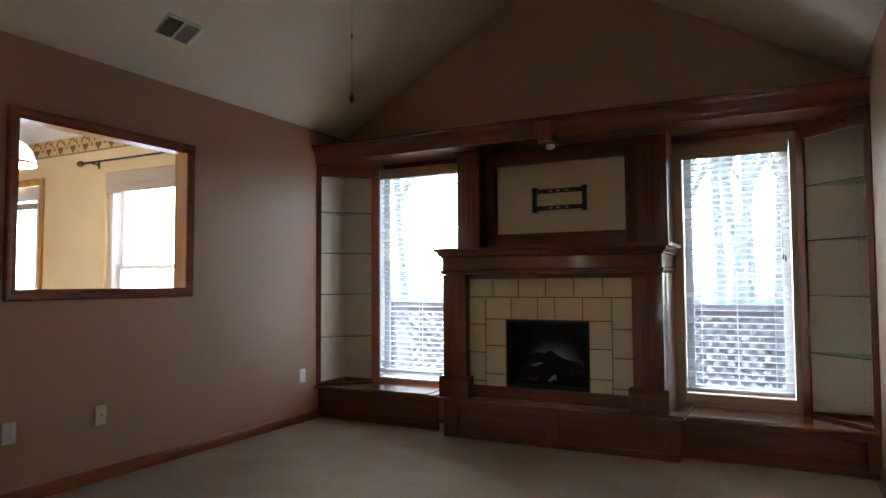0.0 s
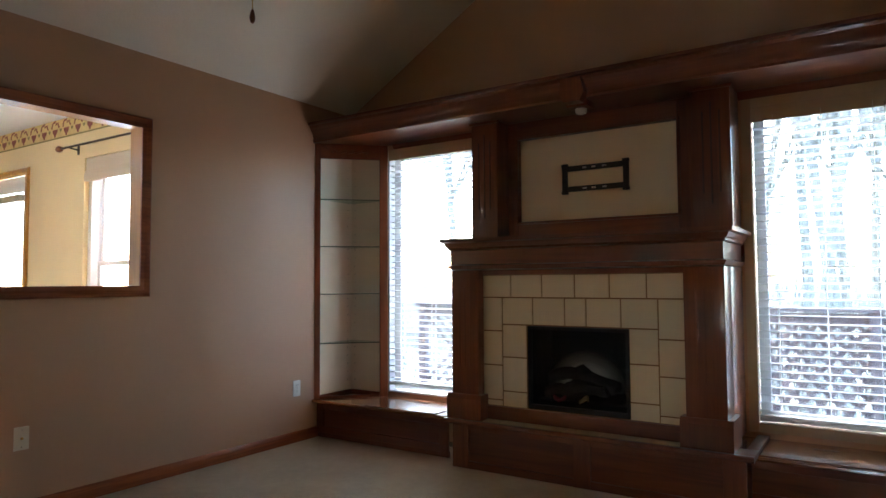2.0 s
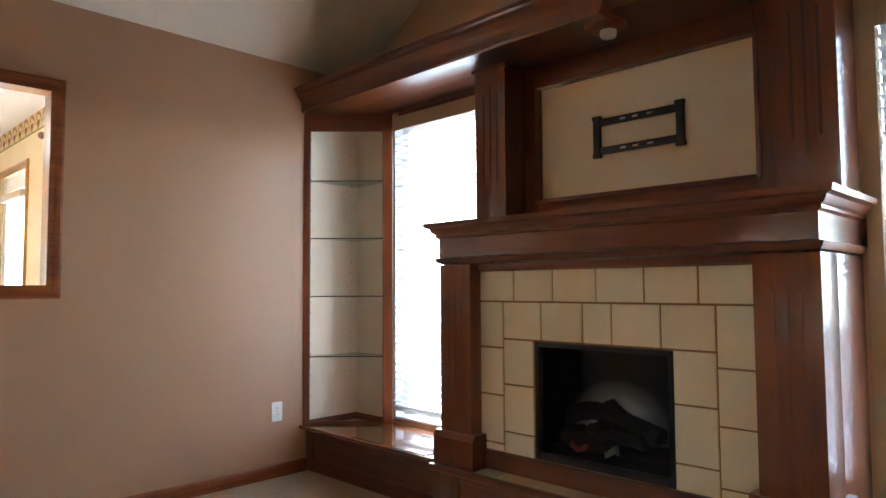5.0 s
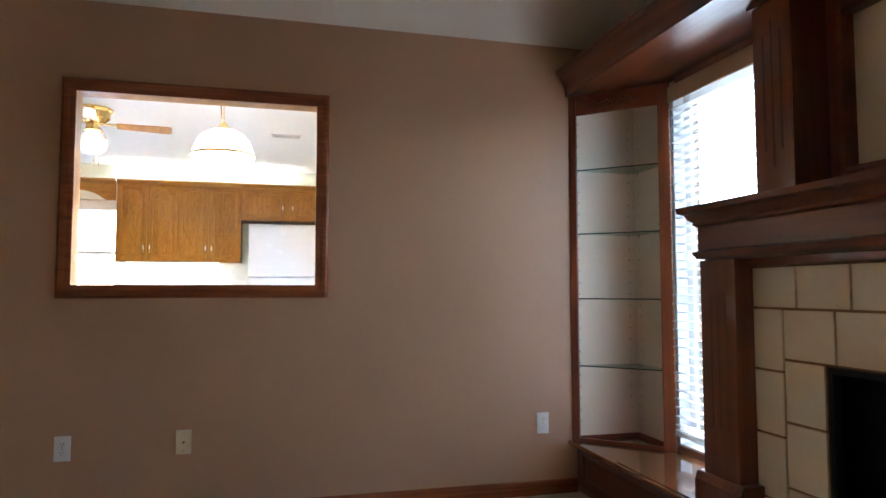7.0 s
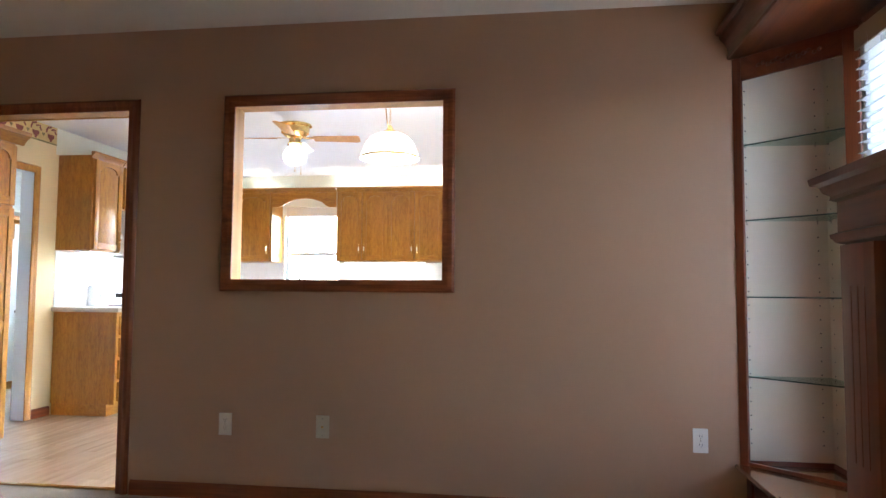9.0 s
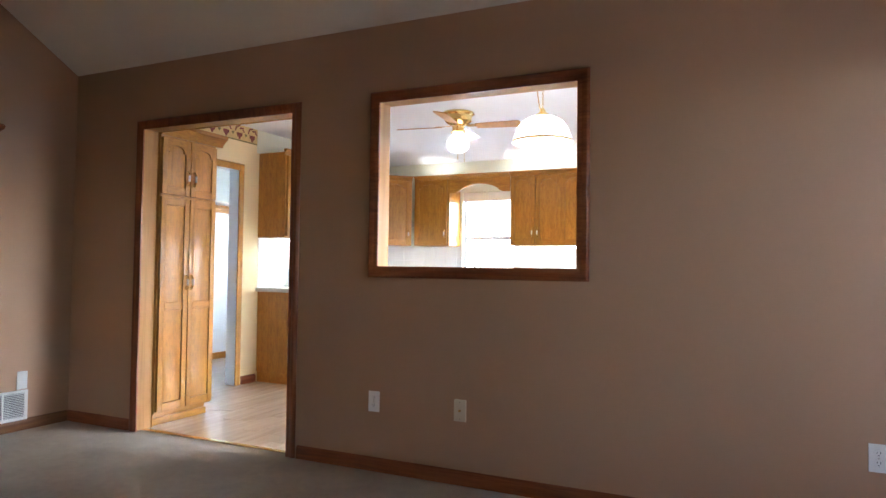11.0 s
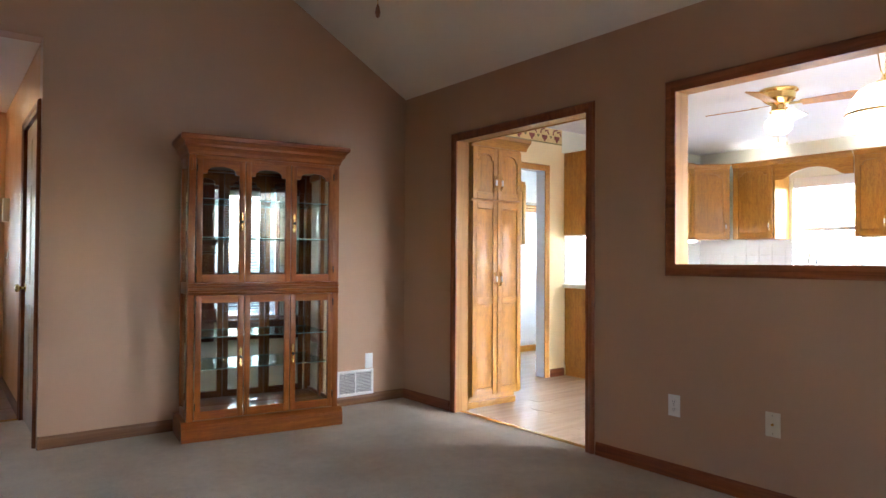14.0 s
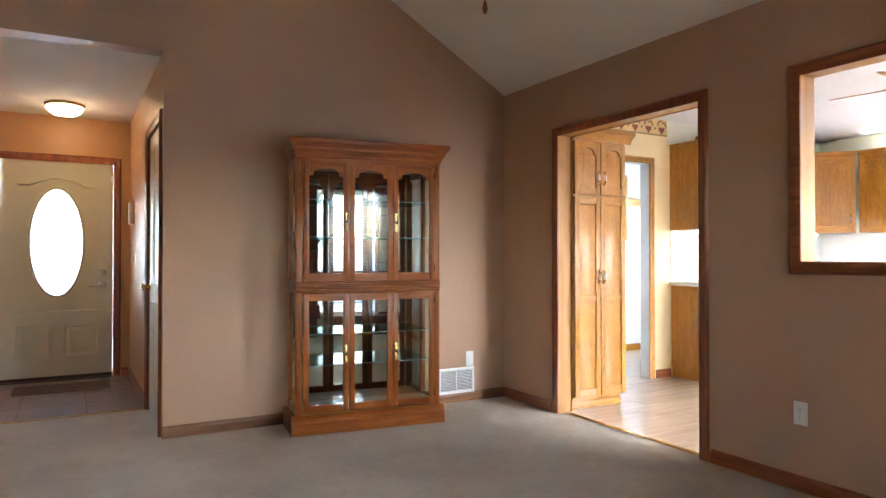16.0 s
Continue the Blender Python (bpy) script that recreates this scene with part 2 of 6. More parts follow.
def carpet_material():
    m, t, p = nodes("beige_carpet")
    vec, _ = coords(t, 1.0)
    big = tex_noise(t, vec, 1.6, 5, 0.6)
    mid = tex_noise(t, vec, 22, 4, 0.7)
    fine = tex_noise(t, vec, 260, 2, 0.7)
    add = t.nodes.new("ShaderNodeMath")
    add.operation = "MULTIPLY_ADD"
    add.inputs[1].default_value = 0.5
    t.links.new(mid, add.inputs[0])
    t.links.new(big, add.inputs[2])
    c = ramp(t, add.outputs[0], [(0.5, (0.60, 0.49, 0.35)), (0.95, (0.82, 0.71, 0.54))])
    mx = t.nodes.new("ShaderNodeMixRGB")
    mx.blend_type = "MULTIPLY"
    mx.inputs[0].default_value = 0.5
    t.links.new(c, mx.inputs[1])
    t.links.new(ramp(t, fine, [(0.3, (0.55, 0.52, 0.48)), (0.65, (1, 1, 1))]), mx.inputs[2])
    t.links.new(mx.outputs[0], p.inputs["Base Color"])
    p.inputs["Roughness"].default_value = 0.97
    p.inputs["Specular IOR Level"].default_value = 0.1
    p.inputs["Sheen Weight"].default_value = 0.25
    tuft = tex_noise(t, vec, 75, 3, 0.7)
    hsum = t.nodes.new("ShaderNodeMath")
    hsum.operation = "ADD"
    t.links.new(fine, hsum.inputs[0])
    t.links.new(tuft, hsum.inputs[1])
    bump(t, p, hsum.outputs[0], 1.0, 0.012)
    return m


CARPET = carpet_material()
VPLANK = {a: wood("light_plank_" + a, (0.40, 0.28, 0.175), (0.49, 0.36, 0.235), (0.57, 0.43, 0.29), a, 0.22, 0.8, 0.35, 0.05) for a in "x"}
# ground made very pale so that daylight bounces up to the ceiling
GRASS = paint("pale_bounce_grass", (0.70, 0.69, 0.66), 0.95, 0.2, 60, 0.8, 0.8, distance=0.03)


def slat_material():
    """White slat, thin enough to let some light through."""
    m = paint("white_blind_slat", (0.87, 0.88, 0.88), 0.4, 0.02, 60, 0.03, 3.0)
    t = m.node_tree
    p, out = t.nodes["Principled BSDF"], t.nodes["Material Output"]
    tl = t.nodes.new("ShaderNodeBsdfTranslucent")
    tl.inputs[0].default_value = (0.80, 0.84, 0.84, 1)
    mx = t.nodes.new("ShaderNodeMixShader")
    mx.inputs[0].default_value = 0.25
    t.links.new(p.outputs[0], mx.inputs[1])
    t.links.new(tl.outputs[0], mx.inputs[2])
    t.links.new(mx.outputs[0], out.inputs[0])
    return m


BLINDW = slat_material()


# ---- building helpers ----
def box(bm, x0, x1, y0, y1, z0, z1, bevel=0.0):
    (x0, x1), (y0, y1), (z0, z1) = sorted((x0, x1)), sorted((y0, y1)), sorted((z0, z1))
    v = [bm.verts.new((x, y, z)) for z in (z0, z1) for y in (y0, y1) for x in (x0, x1)]
    f = [bm.faces.new([v[i] for i in q]) for q in ((0, 2, 3, 1), (4, 5, 7, 6), (0, 1, 5, 4), (2, 6, 7, 3), (0, 4, 6, 2), (1, 3, 7, 5))]
    if bevel:
        bevel = min(bevel, 0.45 * min(x1 - x0, y1 - y0, z1 - z0))
        bmesh.ops.bevel(bm, geom=list({e for q in f for e in q.edges}), offset=bevel, segments=2 if bevel > 0.002 else 1, affect="EDGES", profile=0.6)
    return bm


def boxed(x0, x1, y0, y1, z0, z1, bevel=0.003):
    return box(bmesh.new(), x0, x1, y0, y1, z0, z1, bevel)


def prism(bm, pts, axis, a, b):
    """A polygon pushed along an axis. pts: (y, z) for x, (x, z) for y, (x, y) for z."""
    def at(p, s):
        return {"x": (s, p[0], p[1]), "y": (p[0], s, p[1]), "z": (p[0], p[1], s)}[axis]
    lo, hi = [bm.verts.new(at(p, a)) for p in pts], [bm.verts.new(at(p, b)) for p in pts]
    fs = [bm.faces.new(lo), bm.faces.new(hi[::-1])]
    n = len(pts)
    for i in range(n):
        fs.append(bm.faces.new((lo[i], hi[i], hi[(i + 1) % n], lo[(i + 1) % n])))
    bmesh.ops.recalc_face_normals(bm, faces=fs)
    return bm


def prismed(pts, axis, a, b):
    return prism(bmesh.new(), pts, axis, a, b)


def tube(bm, p0, p1, r0, r1=None, n=10, caps=True):
    p0, p1 = Vector(p0), Vector(p1)
    q = (p1 - p0).to_track_quat("Z", "Y")
    r1 = r0 if r1 is None else r1
    ring = [q @ Vector((math.cos(2 * math.pi * i / n), math.sin(2 * math.pi * i / n), 0)) for i in range(n)]
    lo, hi = [bm.verts.new(p0 + v * r0) for v in ring], [bm.verts.new(p1 + v * r1) for v in ring]
    for i in range(n):
        bm.faces.new((lo[i], lo[(i + 1) % n], hi[(i + 1) % n], hi[i]))
    if caps:
        bm.faces.new(lo[::-1])
        bm.faces.new(hi)
    return bm


def tubed(p0, p1, r0, r1=None, n=12):
    return tube(bmesh.new(), p0, p1, r0, r1, n)


def lathe(bm, prof, m=Matrix(), n=24, a0=0.0):
    """A profile of (radius, height) turned round z."""
    rings = []
    for r, h in prof:
        rings.append([bm.verts.new(m @ Vector((max(r, 1e-4) * math.cos(a0 + 2 * math.pi * i / n), max(r, 1e-4) * math.sin(a0 + 2 * math.pi * i / n), h))) for i in range(n)])
    fs = []
    for a, b in zip(rings, rings[1:]):
        for i in range(n):
            fs.append(bm.faces.new((a[i], a[(i + 1) % n], b[(i + 1) % n], b[i])))
    bmesh.ops.recalc_face_normals(bm, faces=fs)
    return bm


def lathed(prof, m=Matrix(), n=24):
    return lathe(bmesh.new(), prof, m, n)


def ball(bm, c, r, sx=1, sy=1, sz=1, u=14, v=10):
    bmesh.ops.create_uvsphere(bm, u_segments=u, v_segments=v, radius=r, matrix=Matrix.Translation(c) @ Matrix.Diagonal((sx, sy, sz, 1)))
    return bm


def sweep(bm, path, prof, closed, m):
    """Mitred moulding round a path of corners (u, v, du, dv); prof: (outward, proud). m takes (u, proud, v) to the parent's space."""
    rings = [[bm.verts.new(m @ Vector((u + du * o, h, v + dv * o))) for o, h in prof] for u, v, du, dv in path]
    n, k = len(rings), len(prof)
    fs = []
    for i in range(n if closed else n - 1):
        a, b = rings[i], rings[(i + 1) % n]
        for j in range(k):
            fs.append(bm.faces.new((a[j], b[j], b[(j + 1) % k], a[(j + 1) % k])))
    if not closed:
        fs += [bm.faces.new(rings[0]), bm.faces.new(rings[-1])]
    bmesh.ops.recalc_face_normals(bm, faces=fs)
    return bm


def mesh_of(name, bm, material, smooth=True):
    me = bpy.data.meshes.new(name)
    bm.to_mesh(me)
    bm.free()
    me.materials.append(material)
    if smooth:
        for p in me.polygons:
            p.use_smooth = True
        me.set_sharp_from_angle(angle=radians(32))
    return me


def thing(name, label, category, m=None, group="", kind=""):
    ob = new(name)
    ob.empty_display_size = 0.1
    ob.matrix_basis = m if m is not None else Matrix()
    return tagged(ob, label, category, group, kind)


def part(name, bm, material, parent, label="", smooth=True):
    ob = new(name, mesh_of(name, bm, material, smooth))
    ob.parent = parent
    if label:
        tagged(ob, label)
    return ob


def piece(name, mesh, parent, m):
    ob = new(name, mesh)
    ob.parent = parent
    ob.matrix_basis = m
    return ob


def structure(name, bm, material, label, category, smooth=False):
    return tagged(new(name, mesh_of(name, bm, material, smooth)), label, category, kind="structure")


def wall_cells(bm, axis, near, far, span, height, holes):
    """A wall along an axis with real thickness and through holes (a0, a1, z0, z1)."""
    aa = sorted({*span, *[h[0] for h in holes], *[h[1] for h in holes]})
    zz = sorted({*height, *[h[2] for h in holes], *[h[3] for h in holes]})

    def solid(i, j):
        if not (0 <= i < len(aa) - 1 and 0 <= j < len(zz) - 1):
            return False
        a, z = (aa[i] + aa[i + 1]) / 2, (zz[j] + zz[j + 1]) / 2
        return span[0] < a < span[1] and height[0] < z < height[1] and not any(h[0] < a < h[1] and h[2] < z < h[3] for h in holes)

    def quad(pts):
        bm.faces.new([bm.verts.new((t, a, z) if axis == "y" else (a, t, z)) for t, a, z in pts])
    for i in range(len(aa) - 1):
        for j in range(len(zz) - 1):
            if not solid(i, j):
                continue
            a0, a1, z0, z1 = aa[i], aa[i + 1], zz[j], zz[j + 1]
            for t in (near, far):
                quad([(t, a0, z0), (t, a1, z0), (t, a1, z1), (t, a0, z1)])
            if not solid(i - 1, j):
                quad([(near, a0, z0), (far, a0, z0), (far, a0, z1), (near, a0, z1)])
            if not solid(i + 1, j):
                quad([(near, a1, z0), (far, a1, z0), (far, a1, z1), (near, a1, z1)])
            if not solid(i, j - 1):
                quad([(near, a0, z0), (far, a0, z0), (far, a1, z0), (near, a1, z0)])
            if not solid(i, j + 1):
                quad([(near, a0, z1), (far, a0, z1), (far, a1, z1), (near, a1, z1)])
    bmesh.ops.remove_doubles(bm, verts=bm.verts[:], dist=1e-5)
    bmesh.ops.recalc_face_normals(bm, faces=bm.faces[:])
    return bm


# ---- the shell of the place ----
XW, XE, YS, YN = -3.545, 0.545, -0.258, 5.25      # living room, inner faces
EAVE, RISE, RIDGE = 2.49, 0.583, -1.50
TOP = EAVE + RISE * (RIDGE - XW)
KW, KS, KN, KC = -7.93, -0.22, 3.90, 2.465        # kitchen
HW, HN, HC = -0.918, -2.86, 2.465                 # entry hall
DOOR = (0.425, 1.715, 0.0, 2.062)                 # cased opening, west wall
PASS = (2.288, 3.442, 1.113, 2.066)               # pass-through, west wall
WIN_L, WIN_R = (-3.165, -2.27, 0.31, 2.165), (-0.625, 0.165, 0.31, 2.165)

structure("wall_west", wall_cells(bmesh.new(), "y", XW, XW - 0.12, (YS - 0.14, YN), (0.0, EAVE + 0.12), [DOOR, PASS]), WALL, "tan painted wall with a cased doorway and pass-through", "wall")
bm = wall_cells(bmesh.new(), "x", YN, YN + 0.16, (XW - 0.12, XE + 0.12), (0.0, EAVE), [WIN_L, WIN_R])
prism(bm, [(XW - 0.12, EAVE), (XE + 0.12, EAVE), (XE + 0.12, EAVE + 0.02), (RIDGE, TOP + 0.05), (XW - 0.12, EAVE + 0.02)], "y", YN, YN + 0.16)
structure("wall_north", bm, WALL, "tan painted gable wall behind the fireplace with two windows", "wall")
bm = wall_cells(bmesh.new(), "x", YS, YS - 0.14, (XW, XE), (0.0, EAVE), [(HW, XE, 0.0, HC)])
prism(bm, [(XW, EAVE), (XE, EAVE), (RIDGE, TOP + 0.03)], "y", YS, YS - 0.14)
structure("wall_south", bm, WALL, "tan painted gable wall open to the entry hall", "wall")
structure("wall_east", box(bmesh.new(), XE, XE + 0.12, HN - 0.14, YN, 0, EAVE + 0.1), WALL, "tan painted side wall", "wall")
bm = prismed([(XW - 0.12, EAVE - 0.12 * RISE), (RIDGE, TOP), (RIDGE, TOP + 0.12), (XW - 0.12, EAVE + 0.12)], "y", YS, YN)
prism(bm, [(XE + 0.12, EAVE - 0.12 * RISE), (RIDGE, TOP), (RIDGE, TOP + 0.12), (XE + 0.12, EAVE + 0.12)], "y", YS, YN)
structure("ceiling", bm, CEIL, "vaulted off-white textured ceiling rising to a ridge", "ceiling")

# carpet, a fine grid that is slightly uneven
bm = bmesh.new()
gx, gy = 60, 90
gv = [[bm.verts.new((XW - 0.06 + (XE + 0.02 - XW) * i / gx, -1.21 + (YN - 0.1 + 1.21) * j / gy, 0.004 * noise.noise((i * 0.31, j * 0.29, 2.0)) - 0.004)) for j in range(gy + 1)] for i in range(gx + 1)]
for i in range(gx):
    for j in range(gy):
        bm.faces.new((gv[i][j], gv[i + 1][j], gv[i + 1][j + 1], gv[i][j + 1]))
structure("floor", bm, CARPET, "worn beige cut-pile carpet across the room", "floor", True)
structure("subfloor", box(bmesh.new(), KW - 0.2, XE + 0.12, -3.1, YN + 0.16, -0.12, -0.012), FLGROUT, "concrete slab under the house", "floor")

# entry hall
structure("wall_hall_west", wall_cells(bmesh.new(), "y", HW, HW - 0.12, (HN, YS - 0.14), (0.0, HC + 0.05), [(-1.185, -0.352, 0.0, 2.062)]), HALL, "warm painted hall wall with a closet doorway", "wall")
structure("wall_hall_south", wall_cells(bmesh.new(), "x", HN, HN - 0.16, (HW - 0.12, XE + 0.12), (0.0, HC + 0.05), [(-0.784, 0.164, 0.0, 2.062)]), HALL, "warm painted hall wall round the front door", "wall")
structure("ceiling_hall", box(bmesh.new(), HW - 0.12, XE, HN, YS - 0.14, HC, HC + 0.12), CEIL, "flat off-white hall ceiling", "ceiling")
structure("closet_back", box(bmesh.new(), HW - 0.70, HW - 0.60, -1.4, -0.41, 0, 2.4), HALL, "plain closet back wall", "wall")

# kitchen and laundry
LD = (-5.20, -4.30, 0.0, 2.05)
structure("wall_kitchen_south", wall_cells(bmesh.new(), "x", KS, KS - 0.12, (KW - 0.12, XW - 0.12), (0.0, KC), [LD]), KWALL, "yellow painted kitchen wall with a doorway to the laundry", "wall")
structure("wall_over_cabinets", box(bmesh.new(), KW + 0.001, -5.425, KS, KS + 0.004, 2.236, KC - 0.001), KWHITE, "pale painted wall above the kitchen cabinets", "wall")
SINKW = (0.90, 1.60, 1.09, 2.08)
structure("wall_kitchen_west", wall_cells(bmesh.new(), "y", KW, KW - 0.14, (KS, KN), (0.0, KC), [SINKW]), KWHITE, "pale painted kitchen wall with a window over the sink", "wall")
DWIN, PDOOR = (-5.06, -4.10, 0.62, 2.11), (-6.86, -5.965, 0.0, 2.085)
structure("wall_kitchen_north", wall_cells(bmesh.new(), "x", KN, KN + 0.14, (KW - 0.14, XW - 0.12), (0.0, KC), [DWIN, PDOOR]), KWALL, "yellow painted dining wall with a window and a glazed door", "wall")
structure("ceiling_kitchen", box(bmesh.new(), KW - 0.14, XW - 0.12, KS - 0.12, KN + 0.14, KC, KC + 0.1), CEILK, "flat white kitchen ceiling", "ceiling")
bm = box(bmesh.new(), -7.0, -3.7, -1.80, -1.70, 0, KC)
# out-of-view opening added in the west wall to let daylight in
wall_cells(bm, "y", -7.0, -7.1, (-1.80, KS - 0.12), (0, KC), [(-1.35, -0.75, 1.2, 2.0)])
box(bm, -3.76, -3.665, -1.80, KS - 0.12, 0, KC)
structure("wall_laundry", bm, LWALL, "pale blue painted laundry walls", "wall")
structure("ceiling_laundry", box(bmesh.new(), -7.1, -3.665, -1.8, KS - 0.12, KC, KC + 0.1), CEILK, "flat white laundry ceiling", "ceiling")

# ---- trims ----
BASEP = [(0, 0), (0.013, 0), (0.013, 0.052), (0.009, 0.066), (0.004, 0.074), (0, 0.076)]


def baseboard(axis, at, sign, a, b, mats, label="stained oak baseboard along the carpet", prof=BASEP):
    pts = [(at + sign * p, max(h, 0.0)) for p, h in prof]
    return structure("baseboard", prismed(pts, axis, a, b), mats[axis], label, "baseboard")


baseboard("y", XW, 1, YS, 0.366, OAKD)
baseboard("y", XW, 1, 1.775, 4.86, OAKD)
baseboard("x", YS, 1, XW + 0.014, HW, BASEW, "brown oak baseboard along the carpet")
baseboard("y", XE, -1, HN, 4.86, OAKD)
baseboard("y", HW, 1, HN, -1.246, OAKD)
baseboard("x", HN, 1, HW + 0.014, -0.845, OAKD)
baseboard("x", KS, 1, -5.46, -5.262, OAKD)
baseboard("x", -1.70, 1, -7.0, -3.77, OAK)
baseboard("y", XW - 0.12, -1, 1.775, KN, OAK)

CASEP = [(-0.006, 0), (-0.006, 0.010), (0.004, 0.014), (0.018, 0.012), (0.030, 0.018), (0.044, 0.020), (0.052, 0.016), (0.057, 0.008), (0.057, 0)]


def casing(name, m, u0, u1, v0, v1, mat, four, label, prof=CASEP, width=None):
    if four:
        path = [(u0, v0, -1, -1), (u1, v0, 1, -1), (u1, v1, 1, 1), (u0, v1, -1, 1)]
    else:
        path = [(u0, v0, -1, 0), (u0, v1, -1, 1), (u1, v1, 1, 1), (u1, v0, 1, 0)]
    if width:
        prof = [(o if o < 0 else o * width / 0.057, h) for o, h in prof]
    return tagged(new(name, mesh_of(name, sweep(bmesh.new(), path, prof, four, m), mat)), label, "trim", kind="structure")


def lining(name, axis, span, z, near, far, mats, label, sill):
    """Jamb boards inside an opening."""
    bm = bmesh.new()
    k = 0.012
    a0, a1 = span

    def b(p0, p1, q0, q1):
        if axis == "y":
            box(bm, far, near, p0, p1, q0, q1, 0.0015)
        else:
            box(bm, p0, p1, far, near, q0, q1, 0.0015)
    b(a0, a0 + k, z[0], z[1])
    b(a1 - k, a1, z[0], z[1])
    b(a0 + k, a1 - k, z[1] - k, z[1])
    if sill:
        b(a0 + k, a1 - k, z[0], z[0] + k)
    return structure(name, bm, mats["z"], label, "trim")


FACE_W = Matrix(((0, 1, 0, 0), (1, 0, 0, 0), (0, 0, 1, 0), (0, 0, 0, 1)))      # (u, proud, v) -> proud along +x


def on_west(x):
    return Matrix.Translation((x, 0, 0)) @ FACE_W


def on_x(y, sign=1):
    """Onto a wall that runs along x at y; proud towards sign * y."""
    return Matrix(((1, 0, 0, 0), (0, sign, 0, y), (0, 0, 1, 0), (0, 0, 0, 1)))


def on_y(x, sign):
    return Matrix(((0, sign, 0, x), (1, 0, 0, 0), (0, 0, 1, 0), (0, 0, 0, 1)))


casing("doorway_casing_trim", on_west(XW), DOOR[0] + 0.012, DOOR[1] - 0.012, 0.0, DOOR[3] - 0.012, OAKD["z"], False, "dark stained oak casing round the kitchen doorway")
lining("doorway_jamb_trim", "y", (DOOR[0], DOOR[1]), (0.0, DOOR[3]), XW, XW - 0.122, JAMB, "pale oak jamb lining the kitchen doorway", False)
casing("doorway_back_casing_trim", on_y(XW - 0.12, -1), DOOR[0] + 0.012, DOOR[1] - 0.012, 0.0, DOOR[3] - 0.012, OAK["z"], False, "honey oak casing on the kitchen side of the doorway")
casing("pass_through_casing_trim", on_west(XW), PASS[0] + 0.012, PASS[1] - 0.012, PASS[2] + 0.012, PASS[3] - 0.012, OAKD["y"], True, "dark stained oak frame round the kitchen pass-through")
lining("pass_through_jamb_trim", "y", (PASS[0], PASS[1]), (PASS[2], PASS[3]), XW, XW - 0.122, JAMB, "pale oak jamb lining the pass-through", True)
casing("laundry_casing_trim", on_x(KS), LD[0] + 0.012, LD[1] - 0.012, 0, LD[3] - 0.012, OAK["z"], False, "oak casing round the laundry doorway")
lining("laundry_jamb_trim", "x", (LD[0], LD[1]), (0.0, LD[3]), KS, KS - 0.12, {"z": LWALL}, "pale painted jamb of the laundry doorway", False)

# ---- windows with blinds on the fireplace wall ----


def window_unit(name, x0, x1, z0, z1, y, frame_mat, label, rail=None, casing_w=0.05, face=-1, glass=None, k=0.035):
    """Vinyl or wood window set in a wall along x; y: room face of the frame; the panes lie 6 cm outward."""
    ob = thing(name, label, "window", Matrix.Translation(((x0 + x1) / 2, y, z0)), kind="structure")
    w, h = (x1 - x0) / 2, z1 - z0
    o = -face
    for a0, a1, b0, b1 in ((-w, -w + casing_w, 0, h), (w - casing_w, w, 0, h), (-w + casing_w, w - casing_w, 0, casing_w), (-w + casing_w, w - casing_w, h - casing_w, h)):
        part("window_frame", boxed(a0, a1, 0.0, o * 0.10, b0, b1), frame_mat, ob)
    s = casing_w + 0.004
    mids = [s, (rail - z0) if rail else h - s, h - s]
    for b0, b1, dy in (((mids[0], mids[1] + k / 2, 0.05), (mids[1] - k / 2, mids[2], 0.075)) if rail else ((s, h - s, 0.06),)):
        sash = part("sash", box(box(box(box(bmesh.new(), -w + s, -w + s + k, o * dy, o * (dy + 0.022), b0, b1, 0.002), w - s - k, w - s, o * dy, o * (dy + 0.022), b0, b1, 0.002), -w + s + k, w - s - k, o * dy, o * (dy + 0.022), b0, b0 + k, 0.002), -w + s + k, w - s - k, o * dy, o * (dy + 0.022), b1 - k, b1, 0.002), VINYL, ob)
        pane = part("pane", boxed(-w + s + k, w - s - k, o * (dy + 0.009), o * (dy + 0.013), b0 + k, b1 - k, 0), glass or PANE, sash, "clear glass")
        pane.visible_shadow = glass is None
    return ob


window_unit("window_1", WIN_L[0], WIN_L[1], WIN_L[2], WIN_L[3], YN - 0.004, VINYL, "tall window with white vinyl casing beside the fireplace", casing_w=0.014, glass=VIEWDIM, k=0.06)
window_unit("window_2", WIN_R[0], WIN_R[1], WIN_R[2], WIN_R[3], YN - 0.004, TANV, "tall window with tan casing beside the fireplace", glass=VIEWDIM, k=0.055)

PITCH = 0.0435


